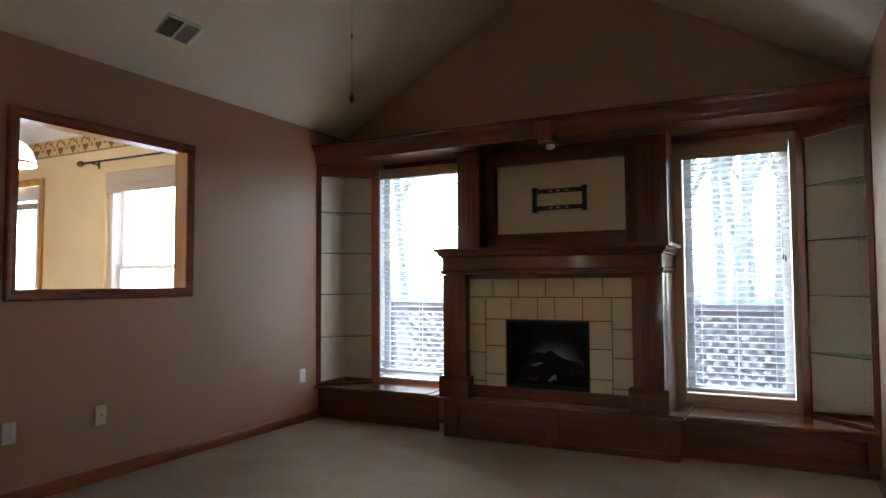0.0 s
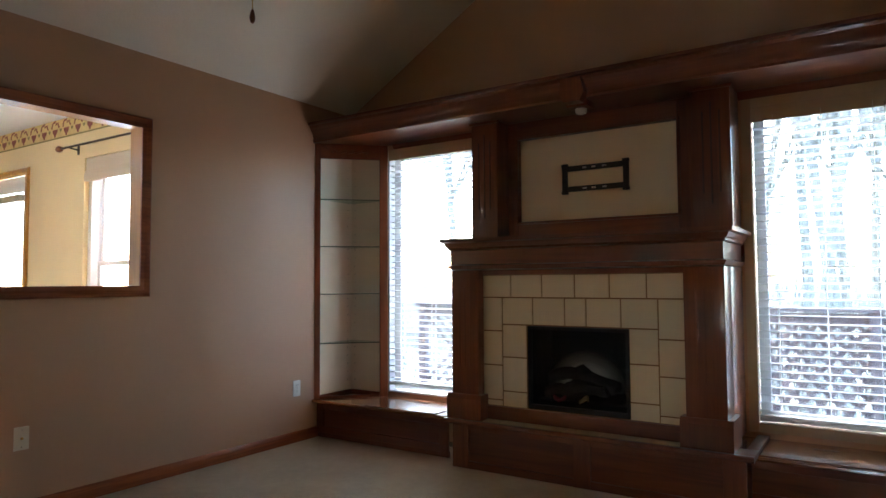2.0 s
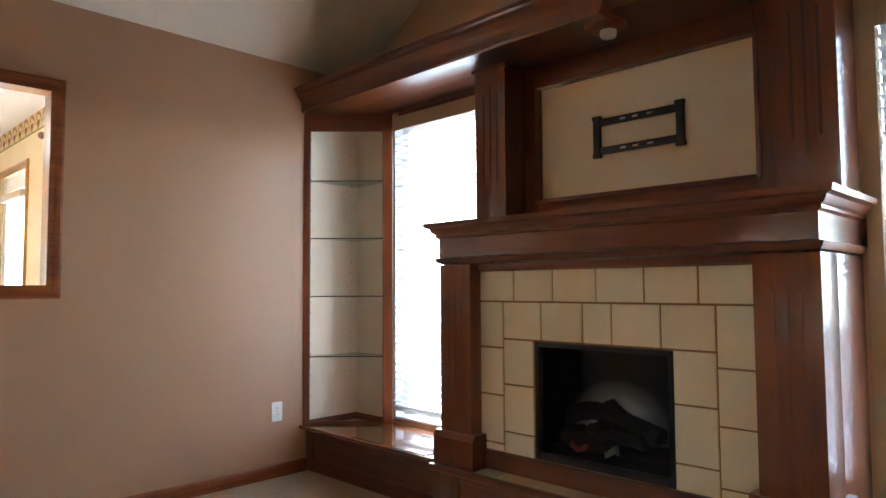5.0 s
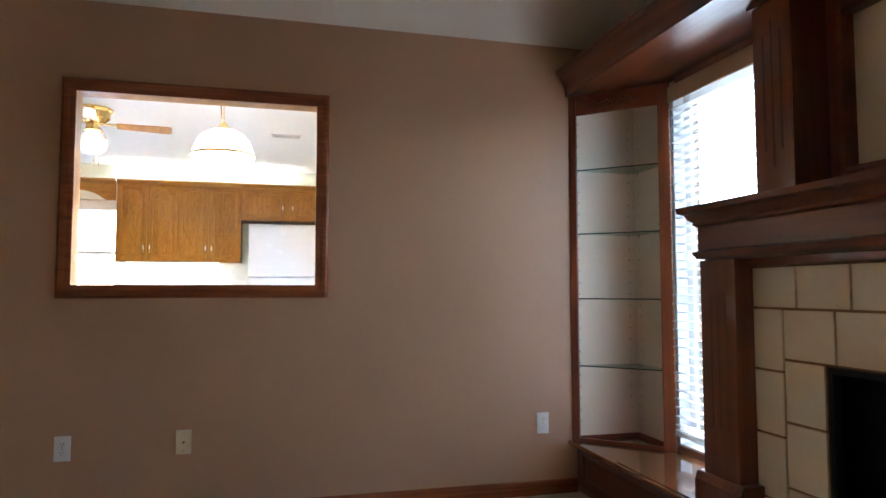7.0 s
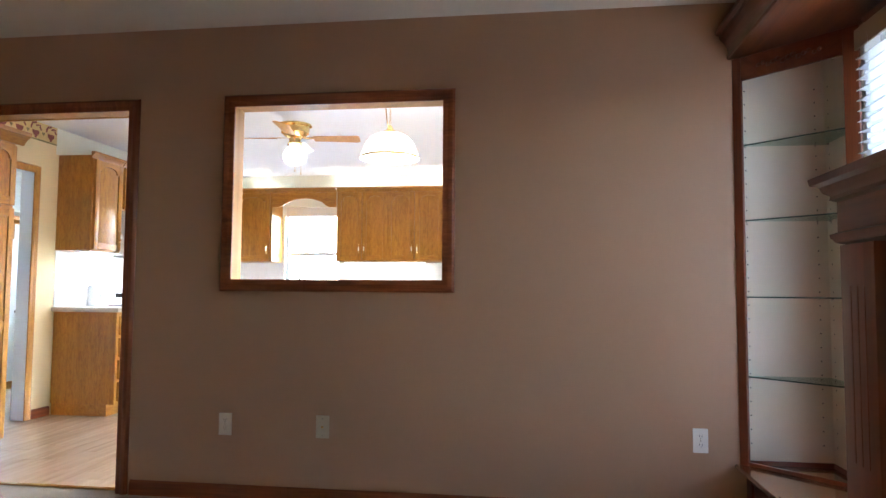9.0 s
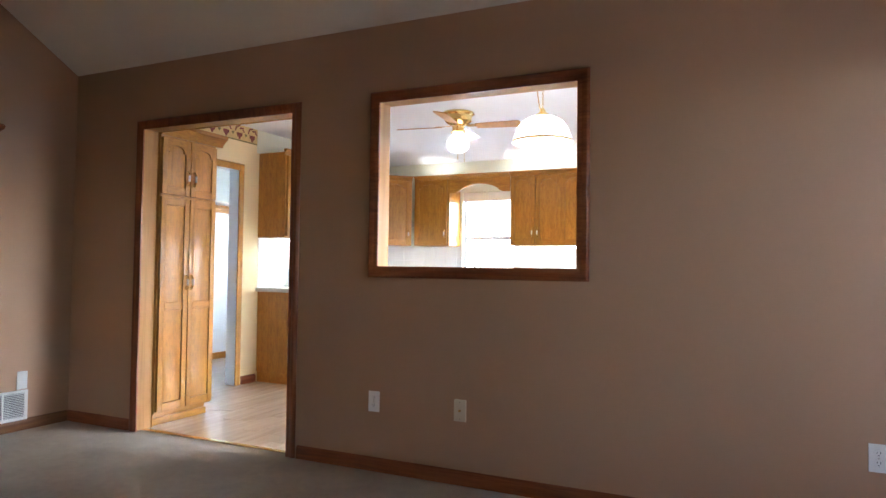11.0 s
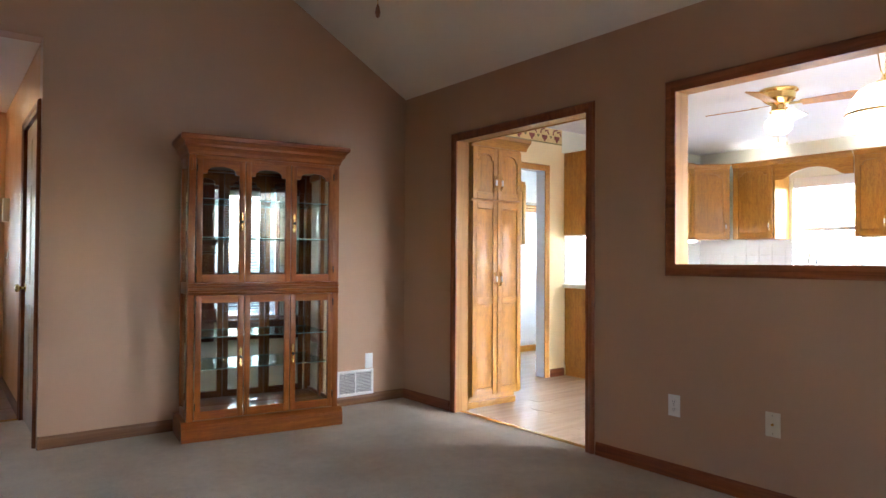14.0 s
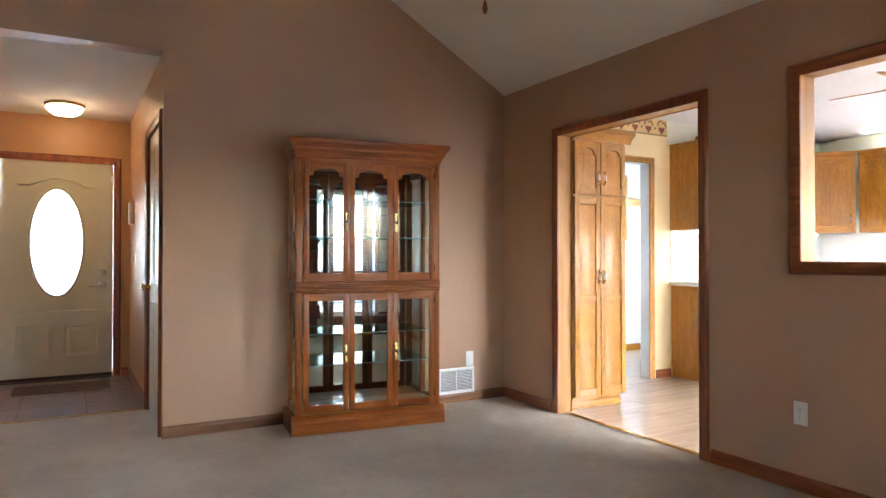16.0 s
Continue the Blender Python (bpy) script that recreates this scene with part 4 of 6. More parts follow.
def corner_shelf(sx, label):
    """Diagonal corner unit. Built for the corner at its origin with the walls along +x and -y, mirrored by sx."""
    ob = thing("corner_shelf", label, "corner shelf", Matrix.Translation((XW if sx > 0 else XE, YN, BZ)), "corner shelves beside the windows")
    A, Bp = Vector((0.006, -0.42)), Vector((0.385, -0.035))      # ends of the diagonal face
    d = (Bp - A).normalized()
    n = Vector((d.y, -d.x))
    H = 2.203 - BZ

    def fix(bm):
        if sx < 0:
            bmesh.ops.scale(bm, vec=(-1, 1, 1), verts=bm.verts[:])
            bmesh.ops.reverse_faces(bm, faces=bm.faces[:])
        return bm

    def slab(u0, u1, t0, t1, z0, z1, bev=0.002):
        L = (Bp - A).length
        m = Matrix(((d.x, n.x, 0, A.x), (d.y, n.y, 0, A.y), (0, 0, 1, 0), (0, 0, 0, 1)))
        bm = boxed(u0, L + u1 if u1 <= 0 else u1, t0, t1, z0, z1, bev)
        bmesh.ops.transform(bm, matrix=m, verts=bm.verts[:])
        return fix(bm)
    L = (Bp - A).length
    part("stile", slab(0.0, 0.042, -0.02, 0.0, 0, H), CHERRY["z"], ob)
    part("stile", slab(L - 0.05, L + 0.012, -0.02, 0.0, 0, H), CHERRY["z"], ob)
    head = part("header", slab(0.042, L - 0.05, -0.018, -0.001, 2.09 - BZ, H), CHERRY["x"], ob, "carved wooden header")
    bm = bmesh.new()
    for i in range(13):
        k = i / 12
        u = 0.13 + (L - 0.27) * k
        p = A + d * u + n * 0.0005
        ball(bm, (p.x, p.y, 2.142 - BZ + 0.008 * math.sin(i * 2.1)), 0.014 - 0.007 * abs(k - 0.5), 1.3, 0.8, 0.8, 8, 6)
    part("carving", fix(bm), CHERRY["x"], head, "carved leaf ornament")
    part("base_trim", slab(0.042, L - 0.05, -0.016, -0.002, 0.0, 0.018), CHERRY["x"], ob)
    part("side_panel", fix(boxed(0.001, 0.006, -0.40, -0.006, 0.018, H, 0)), NICHE, ob, "cream painted panel")
    part("side_panel", fix(boxed(0.006, 0.375, -0.006, -0.001, 0.018, H, 0)), NICHE, ob, "cream painted panel")
    bm = fix(boxed(0.006, 0.014, -0.40, -0.006, 0.0, 0.022, 0.002))
    part("base_trim", bm, CHERRY["y"], ob)
    part("base_trim", fix(boxed(0.014, 0.37, -0.014, -0.006, 0.0, 0.022, 0.002)), CHERRY["x"], ob)
    for q in ((0.0065, -0.365), (0.0065, -0.05), (0.045, -0.0065), (0.33, -0.0065)):
        hole = mesh_of("pin_hole", tubed((0, 0, 0), (sx * 0.0008, 0, 0) if q[0] < 0.01 else (0, -0.0008, 0), 0.0032, n=8), SOOT)
        for z in np.arange(0.10, H - 0.15, 0.064):
            piece("pin_hole", hole, ob, pose(sx * q[0], q[1], z))
    tri = [(0.010, -0.385), (0.355, -0.034), (0.355, -0.010), (0.010, -0.010)]
    for i, z in enumerate((1.776, 1.416, 1.055, 0.684)):
        sh = part("glass_shelf", fix(prismed(tri, "z", z - BZ, z - BZ + 0.006)), SHELFG, ob, "clear glass shelf")
        sh.visible_shadow = False
        e = Vector((tri[1][0] - tri[0][0], tri[1][1] - tri[0][1], 0)).normalized()
        nn = Vector((e.y, -e.x, 0)) * 0.0008
        bm = prismed([(tri[0][0] + nn.x, tri[0][1] + nn.y), (tri[1][0] + nn.x, tri[1][1] + nn.y), tri[1], tri[0]], "z", z - BZ, z - BZ + 0.006)
        part("polished_edge", fix(bm), GEDGE, sh, "dark green polished edge")
        for q in ((0.012, -0.365), (0.012, -0.05), (0.045, -0.012), (0.33, -0.012)):
            bm = tubed((q[0] - 0.005 if q[0] < 0.02 else q[0], q[1] if q[0] < 0.02 else q[1] + 0.005, z - BZ - 0.004), (q[0] + 0.006, q[1] - 0.006, z - BZ - 0.004), 0.0035, n=8)
            part("shelf_pin", fix(bm), NICKEL, sh)
    return ob


corner_shelf(1, "cream corner shelf with glass shelves in a cherry-stained frame")
corner_shelf(-1, "cream corner shelf with glass shelves in a cherry-stained frame")


# ---- wall plates and vents ----
def wall_plate(m, kind, label, cat, group=""):
    ob = thing(kind, label, cat, m, group)
    part("cover_plate", boxed(-0.035, 0.035, 0.0, 0.006, -0.057, 0.057, 0.003), CERAM if kind == "power_outlet" else paint("ivory_plate", (0.68, 0.60, 0.44), 0.35, 0.03), ob)
    if kind == "power_outlet":
        for z in (-0.02, 0.02):
            so = part("socket", lathed([(0.0165, 0.005), (0.0165, 0.008), (0.0, 0.0085)], Matrix.Translation((0, 0, z)) @ pose(0, 0, 0, -90)), CERAM, ob)
            for x, hh in ((-0.006, 0.0045), (0.006, 0.0035)):
                part("slot", boxed(x - 0.0011, x + 0.0011, 0.0083, 0.0092, z - hh + 0.003, z + hh + 0.003, 0), SOOT, so)
            part("slot", lathed([(0.0022, 0.0083), (0.0022, 0.0092), (0, 0.0092)], Matrix.Translation((0, 0, z - 0.008)) @ pose(0, 0, 0, -90), 10), SOOT, so)
    elif kind == "cable_outlet":
        part("connector", lathed([(0.0065, 0.006), (0.0065, 0.010), (0.0045, 0.010), (0.0045, 0.017), (0.0, 0.017)], pose(0, 0, 0, -90), 12), BRASS, ob, "threaded brass coaxial socket")
    else:
        part("toggle", boxed(-0.004, 0.004, 0.006, 0.016, -0.004, 0.010, 0.001), CERAM, ob)
    for z in ((0.0,) if kind == "power_outlet" else (-0.042, 0.042)):
        part("screw", lathed([(0.003, 0.006), (0.003, 0.0072), (0, 0.0075)], Matrix.Translation((0, 0, z)) @ pose(0, 0, 0, -90), 8), NICKEL, ob)
    return ob


def facing(x, y, z, rz):
    """A plate whose front (+y) is turned by rz."""
    return pose(x, y, z, 0, 0, rz)


for y in (2.296, 4.657):
    wall_plate(facing(XW, y, 0.382, -90), "power_outlet", "white double power outlet low on the tan wall", "outlet", "outlets on the west wall")
wall_plate(facing(XW, 2.817, 0.384, -90), "cable_outlet", "ivory cable outlet plate low on the tan wall", "outlet")

reg = thing("wall_register", "white louvred air register low on the wall", "vent", Matrix.Translation((-3.08, YS, 0.170)))
for a0, a1, b0, b1 in ((-0.165, -0.143, -0.10, 0.10), (0.143, 0.165, -0.10, 0.10), (-0.143, 0.143, 0.08, 0.10), (-0.143, 0.143, -0.10, -0.08), (-0.006, 0.006, -0.08, 0.08)):
    part("frame", boxed(a0, a1, 0.0, 0.010, b0, b1, 0.002), WHITE, reg)
part("backing", boxed(-0.143, 0.143, 0.0, 0.002, -0.08, 0.08, 0), SOOT, reg)
sl = mesh_of("louvre", boxed(-0.067, 0.067, -0.006, 0.006, -0.0012, 0.0012, 0.0005), WHITE)
for i in range(14):
    for x in (-0.0745, 0.0745):
        piece("louvre", sl, reg, pose(x, 0.006, -0.074 + i * 0.0114, 38, 0, 0))
pl = thing("blank_plate", "narrow white plate above the air register", "wall plate", Matrix.Translation((-3.205, YS, 0.335)))
part("cover_plate", boxed(-0.035, 0.035, 0.0, 0.006, -0.06, 0.06, 0.003), WHITE, pl)

# vent in the sloping ceiling
def slope_z(x):
    return EAVE + RISE * (x - XW) if x < RIDGE else TOP - RISE * (x - RIDGE)


ANG = math.degrees(math.atan(RISE))
vx, vy = -3.176, 3.022
cv = thing("ceiling_vent", "white ceiling vent with louvres in two banks", "vent", pose(vx, vy, slope_z(vx), 0, -ANG, 0))
for a0, a1, b0, b1 in ((-0.092, 0.092, -0.14, -0.118), (-0.092, 0.092, 0.118, 0.14), (-0.092, -0.070, -0.118, 0.118), (0.070, 0.092, -0.118, 0.118), (-0.070, 0.070, -0.006, 0.006)):
    part("frame", boxed(a0, a1, b0, b1, -0.008, 0.004, 0.002), WHITE, cv)
part("backing", boxed(-0.070, 0.070, -0.118, 0.118, -0.0005, 0.002, 0), SOOT, cv)
vs = mesh_of("louvre", boxed(-0.069, 0.069, -0.0075, 0.0075, -0.001, 0.001, 0.0004), WHITE)
for i in range(7):
    piece("louvre", vs, cv, pose(0, -0.108 + i * 0.016, -0.005, 52, 0, 0))
    piece("louvre", vs, cv, pose(0, 0.013 + i * 0.016, -0.005, 30, 0, 0))

# ceiling fan above the view, with its pull chain
fan = thing("ceiling_fan", "bronze ceiling fan with brown blades and a hanging pull chain", "ceiling fan", Matrix.Translation((-1.54, 2.53, 2.80)))
part("downrod", tubed((0, 0, 0.10), (0, 0, TOP - 2.80 - 0.02), 0.012), RODM, fan)
part("canopy", lathed([(0.0, 0.86), (0.07, 0.86), (0.06, 0.80), (0.02, 0.76), (0.012, 0.76)]), RODM, fan)
part("motor", lathed([(0.012, 0.13), (0.06, 0.12), (0.115, 0.08), (0.12, 0.03), (0.09, -0.02), (0.05, -0.06), (0.0, -0.07)]), RODM, fan)
for i in range(5):
    a = radians(20 + 72 * i)
    bm = boxed(0.17, 0.60, -0.06, 0.06, -0.003, 0.003, 0.002)
    bmesh.ops.transform(bm, matrix=Matrix.Rotation(a, 4, "Z") @ Matrix.Rotation(radians(11), 4, "X"), verts=bm.verts[:])
    part("blade", bm, OAKD["x"], fan)
    bm = boxed(0.10, 0.20, -0.015, 0.015, -0.004, 0.004, 0.002)
    bmesh.ops.transform(bm, matrix=Matrix.Rotation(a, 4, "Z"), verts=bm.verts[:])
    part("blade_arm", bm, RODM, fan)
bm = tubed((0.0, 0, -0.85), (0.0, 0, -0.06), 0.0016, n=6)
part("pull_chain", bm, BRASS, fan, "thin brass pull chain")
part("pull_knob", lathed([(0.002, -0.835), (0.006, -0.845), (0.009, -0.862), (0.006, -0.876), (0, -0.88)], n=12), OAKD["z"], fan, "small wooden knob")
part("pull_knob", lathed([(0.002, -0.57), (0.005, -0.575), (0.005, -0.595), (0.002, -0.60)], n=10), BRASS, fan)


# ---- curio cabinet ----
def pull(ob, x, z, y=0.0, s=1.0):
    """Brass plate pull with a drop."""
    h = part("handle", lathed([(0.0, 0.008), (0.012, 0.008), (0.013, 0.004), (0.013, 0.0)], Matrix.Translation((x, y, z)) @ pose(0, 0, 0, -90) , 14), BRASS, ob, "brass pull")
    bm = bmesh.new()
    for dz, r in ((-0.055, 0.007), (-0.04, 0.011), (-0.02, 0.009), (0.02, 0.009), (0.04, 0.011), (0.055, 0.007)):
        lathe(bm, [(0.0, 0.004), (r, 0.003), (r, 0.0)], Matrix.Translation((x, y, z + dz * s)) @ pose(0, 0, 0, -90), 10)
    tube(bm, (x, y + 0.002, z - 0.055 * s), (x, y + 0.002, z + 0.055 * s), 0.004, n=8)
    part("back_plate", bm, BRASS, h)
    bm = ball(bmesh.new(), (x, y + 0.020, z), 0.010)
    tube(bm, (x, y, z), (x, y + 0.014, z), 0.005, n=8)
    part("knob", bm, RODM, h)
    return h


def arch_pts(x0, x1, z0, z1, drop, n=14):
    """A rectangle with a cathedral arch for its top."""
    pts = [(x0, z0), (x1, z0)]
    s = (x1 - x0) * 0.11
    pts.append((x1, z1 - drop))
    for i in range(n + 1):
        k = i / n
        a = math.pi * k
        pts.append(((x0 + x1) / 2 + ((x1 - x0) / 2 - s) * math.cos(a), z1 - drop + drop * math.sin(a) ** 0.62))
    pts.append((x0, z1 - drop))
    return pts


def top_rail(x0, x1, z_arch, drop, z1, y0, y1):
    """The rail above an arched panel."""
    a = arch_pts(x0, x1, 0, z_arch, drop)[2:]
    return prismed([(x1, z1)] + [(x0, z1)] + a[::-1], "y", y0, y1)


curio = thing("curio_cabinet", "oak curio cabinet with six glazed doors and a mirrored back", "display cabinet", pose(-2.168, 0.160, 0.0, 0, 0, -7.4))
CW, CD, CH = 0.498, 0.325, 1.925
cu = CURIO
part("base", prismed([(0.0, 0), (0.022, 0), (0.022, 0.075), (0.014, 0.092), (0.016, 0.10), (0.004, 0.115), (-0.005, 0.125), (-CD, 0.125), (-CD, 0)], "x", -CW - 0.03, CW + 0.03), cu["x"], curio, "", False)
for sx in (-1, 1):
    part("corner_post", boxed(sx * CW, sx * (CW - 0.042), -0.05, 0.0, 0.125, 1.80, 0.004), cu["z"], curio)
    part("corner_post", boxed(sx * CW, sx * (CW - 0.03), -CD, -CD + 0.035, 0.125, 1.80, 0.004), cu["z"], curio)
    for z0, z1 in ((0.125, 0.17), (0.915, 0.99), (1.74, 1.80)):
        part("side_rail", boxed(sx * (CW - 0.002), sx * (CW - 0.022), -CD + 0.036, -0.051, z0, z1), cu["y"], curio)
    for z0, z1 in ((0.17, 0.915), (0.99, 1.74)):
        g = part("side_pane", boxed(sx * (CW - 0.009), sx * (CW - 0.013), -CD + 0.036, -0.051, z0, z1, 0), CLEAR, curio, "clear glass")
        g.visible_shadow = False
    for k in range(3):
        part("reed", tubed((sx * (CW - 0.012 - 0.009 * k), 0.0, 1.70), (sx * (CW - 0.012 - 0.009 * k), 0.0, 1.775), 0.0045, n=8), cu["z"], curio)
part("bottom_board", boxed(-CW + 0.01, CW - 0.01, -CD, -0.03, 0.126, 0.145), cu["x"], curio)
part("middle_board", boxed(-CW + 0.045, CW - 0.045, -CD + 0.012, -0.055, 0.945, 0.965), cu["x"], curio)
part("mid_rail", prismed([(-0.03, 0.915), (0.002, 0.915), (0.009, 0.921), (0.009, 0.928), (0.000, 0.932), (0.010, 0.937), (0.010, 0.944), (0.000, 0.948), (0.011, 0.953), (0.000, 0.958), (0.010, 0.962), (0.010, 0.969), (0.000, 0.974), (0.009, 0.978), (0.009, 0.985), (0.002, 0.99), (-0.03, 0.99)], "x", -CW + 0.002, CW - 0.002), cu["x"], curio, "", False)
part("top_board", boxed(-CW, CW, -CD, -0.03, 1.79, 1.81), cu["x"], curio)
part("frieze", boxed(-CW + 0.043, CW - 0.043, -0.03, -0.002, 1.775, 1.80, 0.002), cu["x"], curio)
CRN = [(0.0, 1.80), (0.006, 1.808), (0.010, 1.826), (0.022, 1.846), (0.030, 1.852), (0.032, 1.868), (0.048, 1.888), (0.056, 1.894), (0.060, 1.912), (0.052, 1.925), (0.0, 1.925)]
bm = bmesh.new()
path = [(-CW, -CD, -1, 0), (-CW, 0.0, -1, 1), (CW, 0.0, 1, 1), (CW, -CD, 1, 0)]
rings = [[bm.verts.new((u + du * o, v + dv * o, z)) for o, z in CRN] for u, v, du, dv in path]
for a, b in zip(rings, rings[1:]):
    for j in range(len(CRN) - 1):
        bm.faces.new((a[j], b[j], b[j + 1], a[j + 1]))
bm.faces.new([r[-1] for r in rings])
bm.faces.new([r[0] for r in rings])
bm.faces.new(rings[0]), bm.faces.new(rings[-1])
bmesh.ops.recalc_face_normals(bm, faces=bm.faces[:])
part("crown", bm, cu["x"], curio, "stepped oak crown moulding", False)
for z0, z1 in ((0.146, 0.944), (0.966, 1.788)):
    part("mirror_back", boxed(-CW + 0.031, CW - 0.031, -CD + 0.006, -CD + 0.010, z0, z1, 0), MIRROR, curio, "mirrored back")
part("back_board", boxed(-CW + 0.03, CW - 0.03, -CD, -CD + 0.005, 0.146, 1.79, 0), cu["z"], curio)
dw = (2 * (CW - 0.043)) / 3
for row, (z0, z1, arch) in enumerate(((0.135, 0.912, False), (0.993, 1.772, True))):
    for i in range(3):
        a = -CW + 0.043 + dw * i + 0.002
        b = a + dw - 0.004
        door = part("door", boxed(a, a + 0.037, -0.004, 0.016, z0, z1, 0.003), cu["z"], curio, "glazed oak door")
        part("stile", boxed(b - 0.037, b, -0.004, 0.016, z0, z1, 0.003), cu["z"], door)
        part("bottom_rail", boxed(a + 0.037, b - 0.037, -0.004, 0.015, z0, z0 + 0.052, 0.002), cu["x"], door)
        if arch:
            part("arched_rail", top_rail(a + 0.037, b - 0.037, z1 - 0.042, 0.048, z1, -0.004, 0.015), cu["x"], door)
        else:
            part("top_rail", boxed(a + 0.037, b - 0.037, -0.004, 0.015, z1 - 0.048, z1, 0.002), cu["x"], door)
        g = part("pane", boxed(a + 0.035, b - 0.035, 0.003, 0.006, z0 + 0.05, z1 - 0.02, 0), CLEAR, door, "bevelled clear glass")
        g.visible_shadow = False
        if i != 1:
            pull(door, b - 0.0185 if i == 0 else a + 0.0185, 1.385 if arch else 0.515, 0.016)
        if i != 1:
            hx = a + 0.002 if i == 0 else b - 0.002
            for hz in (z0 + 0.06, z1 - 0.08):
                part("hinge", tubed((hx, 0.018, hz), (hx, 0.018, hz + 0.045), 0.004, n=8), RODM, door)
for z in (0.43, 0.635, 1.28, 1.53):
    sh = part("glass_shelf", boxed(-CW + 0.046, CW - 0.046, -CD + 0.02, -0.06, z, z + 0.005, 0), SHELFG, curio, "clear glass shelf")
    sh.visible_shadow = False
    part("polished_edge", boxed(-CW + 0.046, CW - 0.046, -0.0595, -0.058, z, z + 0.005, 0), paint("pale_glass_edge", (0.30, 0.42, 0.38), 0.15, 0.05), sh)
    for x in (-CW + 0.05, -0.16, 0.16, CW - 0.05):
        part("shelf_clip", tubed((x, -0.07, z - 0.008), (x, -0.07, z + 0.014), 0.004, n=8), NICKEL, sh)


# ---- entry hall ----
def raised(parent, x0, x1, z0, z1, mat, y=0.0, name="panel", label=""):
    """A moulded raised panel on a door face."""
    bm = bmesh.new()
    steps = [(0.0, 0.0005), (0.006, 0.006), (0.013, 0.003), (0.026, 0.003), (0.045, 0.0075)]
    rings = []
    for o, h in steps:
        rings.append([bm.verts.new((x0 + o, y + h, z0 + o)), bm.verts.new((x1 - o, y + h, z0 + o)), bm.verts.new((x1 - o, y + h, z1 - o)), bm.verts.new((x0 + o, y + h, z1 - o))])
    for a, b in zip(rings, rings[1:]):
        for i in range(4):
            bm.faces.new((a[i], a[(i + 1) % 4], b[(i + 1) % 4], b[i]))
    bm.faces.new(rings[-1])
    bmesh.ops.recalc_face_normals(bm, faces=bm.faces[:])
    return part(name, bm, mat, parent, label, False)


DX0, DX1 = -0.770, 0.150
casing("front_door_casing_trim", on_x(HN), DX0 - 0.004, DX1 + 0.004, 0, 2.044, OAKD["z"], False, "dark stained oak casing round the front door", width=0.062)
lining("front_door_jamb_trim", "x", (-0.784, 0.164), (0, 2.062), HN, HN - 0.15, OAKD, "dark oak jamb of the front door", False)
fd = thing("door_1", "cream front door with an oval frosted window, closed", "door", Matrix.Translation(((DX0 + DX1) / 2, HN - 0.012, 0.012)), kind="structure")
dwid, dh = (DX1 - DX0) / 2 - 0.002, 2.03
OV = (0.012, 1.285, 0.212, 0.495)                     # centre x, z, half width, half height
bm = bmesh.new()
n = 48
outer = []
for i in range(n):
    a = 2 * math.pi * i / n
    c, s = math.cos(a), math.sin(a)
    outer.append((OV[0] + OV[2] * c, OV[1] - 0.012 + OV[3] * s))


def rect_at(i):
    a = 2 * math.pi * i / n
    c, s = math.cos(a), math.sin(a)
    k = min(dwid / abs(c) if abs(c) > 1e-6 else 9, (dh - OV[1] + 0.012 if s > 0 else OV[1] - 0.012) / abs(s) if abs(s) > 1e-6 else 9)
    return (k * c, OV[1] - 0.012 + k * s)


for y, flip in ((0.0, False), (-0.042, True)):
    vi, vo = [bm.verts.new((p[0], y, p[1])) for p in outer], [bm.verts.new((rect_at(i)[0], y, rect_at(i)[1])) for i in range(n)]
    for i in range(n):
        j = (i + 1) % n
        bm.faces.new((vi[i], vi[j], vo[j], vo[i]))
    for cx, cz in ((dwid, dh), (-dwid, dh), (-dwid, 0), (dwid, 0)):
        ii = min(range(n), key=lambda q: math.hypot(rect_at(q)[0] - cx, rect_at(q)[1] - cz))
        for jj in ((ii + 1) % n, (ii - 1) % n):
            pa, pb = rect_at(ii), rect_at(jj)
            if abs(pa[0] - pb[0]) > 1e-4 and abs(pa[1] - pb[1]) > 1e-4:
                bm.faces.new((vo[ii], vo[jj], bm.verts.new((cx, y, cz))))
bmesh.ops.recalc_face_normals(bm, faces=bm.faces[:])
part("door_leaf", bm, DOORW, fd, "", False)
bm = bmesh.new()
prof = [(0.985, -0.03), (0.985, 0.004), (1.02, 0.012), (1.07, 0.010), (1.10, 0.001)]
rings = [[bm.verts.new((OV[0] + OV[2] * f * math.cos(2 * math.pi * i / n), h, OV[1] - 0.012 + (OV[3] + OV[2] * (f - 1)) * math.sin(2 * math.pi * i / n))) for i in range(n)] for f, h in prof]
for a, b in zip(rings, rings[1:]):
    for i in range(n):
        bm.faces.new((a[i], a[(i + 1) % n], b[(i + 1) % n], b[i]))
bmesh.ops.recalc_face_normals(bm, faces=bm.faces[:])
part("oval_moulding", bm, DOORW, fd)
m_oval, t_oval, p_oval = nodes("frosted_oval_glass")
p_oval.inputs["Base Color"].default_value = (0.30, 0.30, 0.28, 1)
p_oval.inputs["Transmission Weight"].default_value, p_oval.inputs["Roughness"].default_value, p_oval.inputs["IOR"].default_value = 1.0, 0.6, 1.05
g = part("pane", prismed(outer, "y", -0.024, -0.020), m_oval, fd, "frosted oval glass")
g.visible_shadow = False
for sx in (-1, 1):
    raised(fd, sx * 0.20 - 0.135, sx * 0.20 + 0.135, 0.20, 0.50, DOORW)
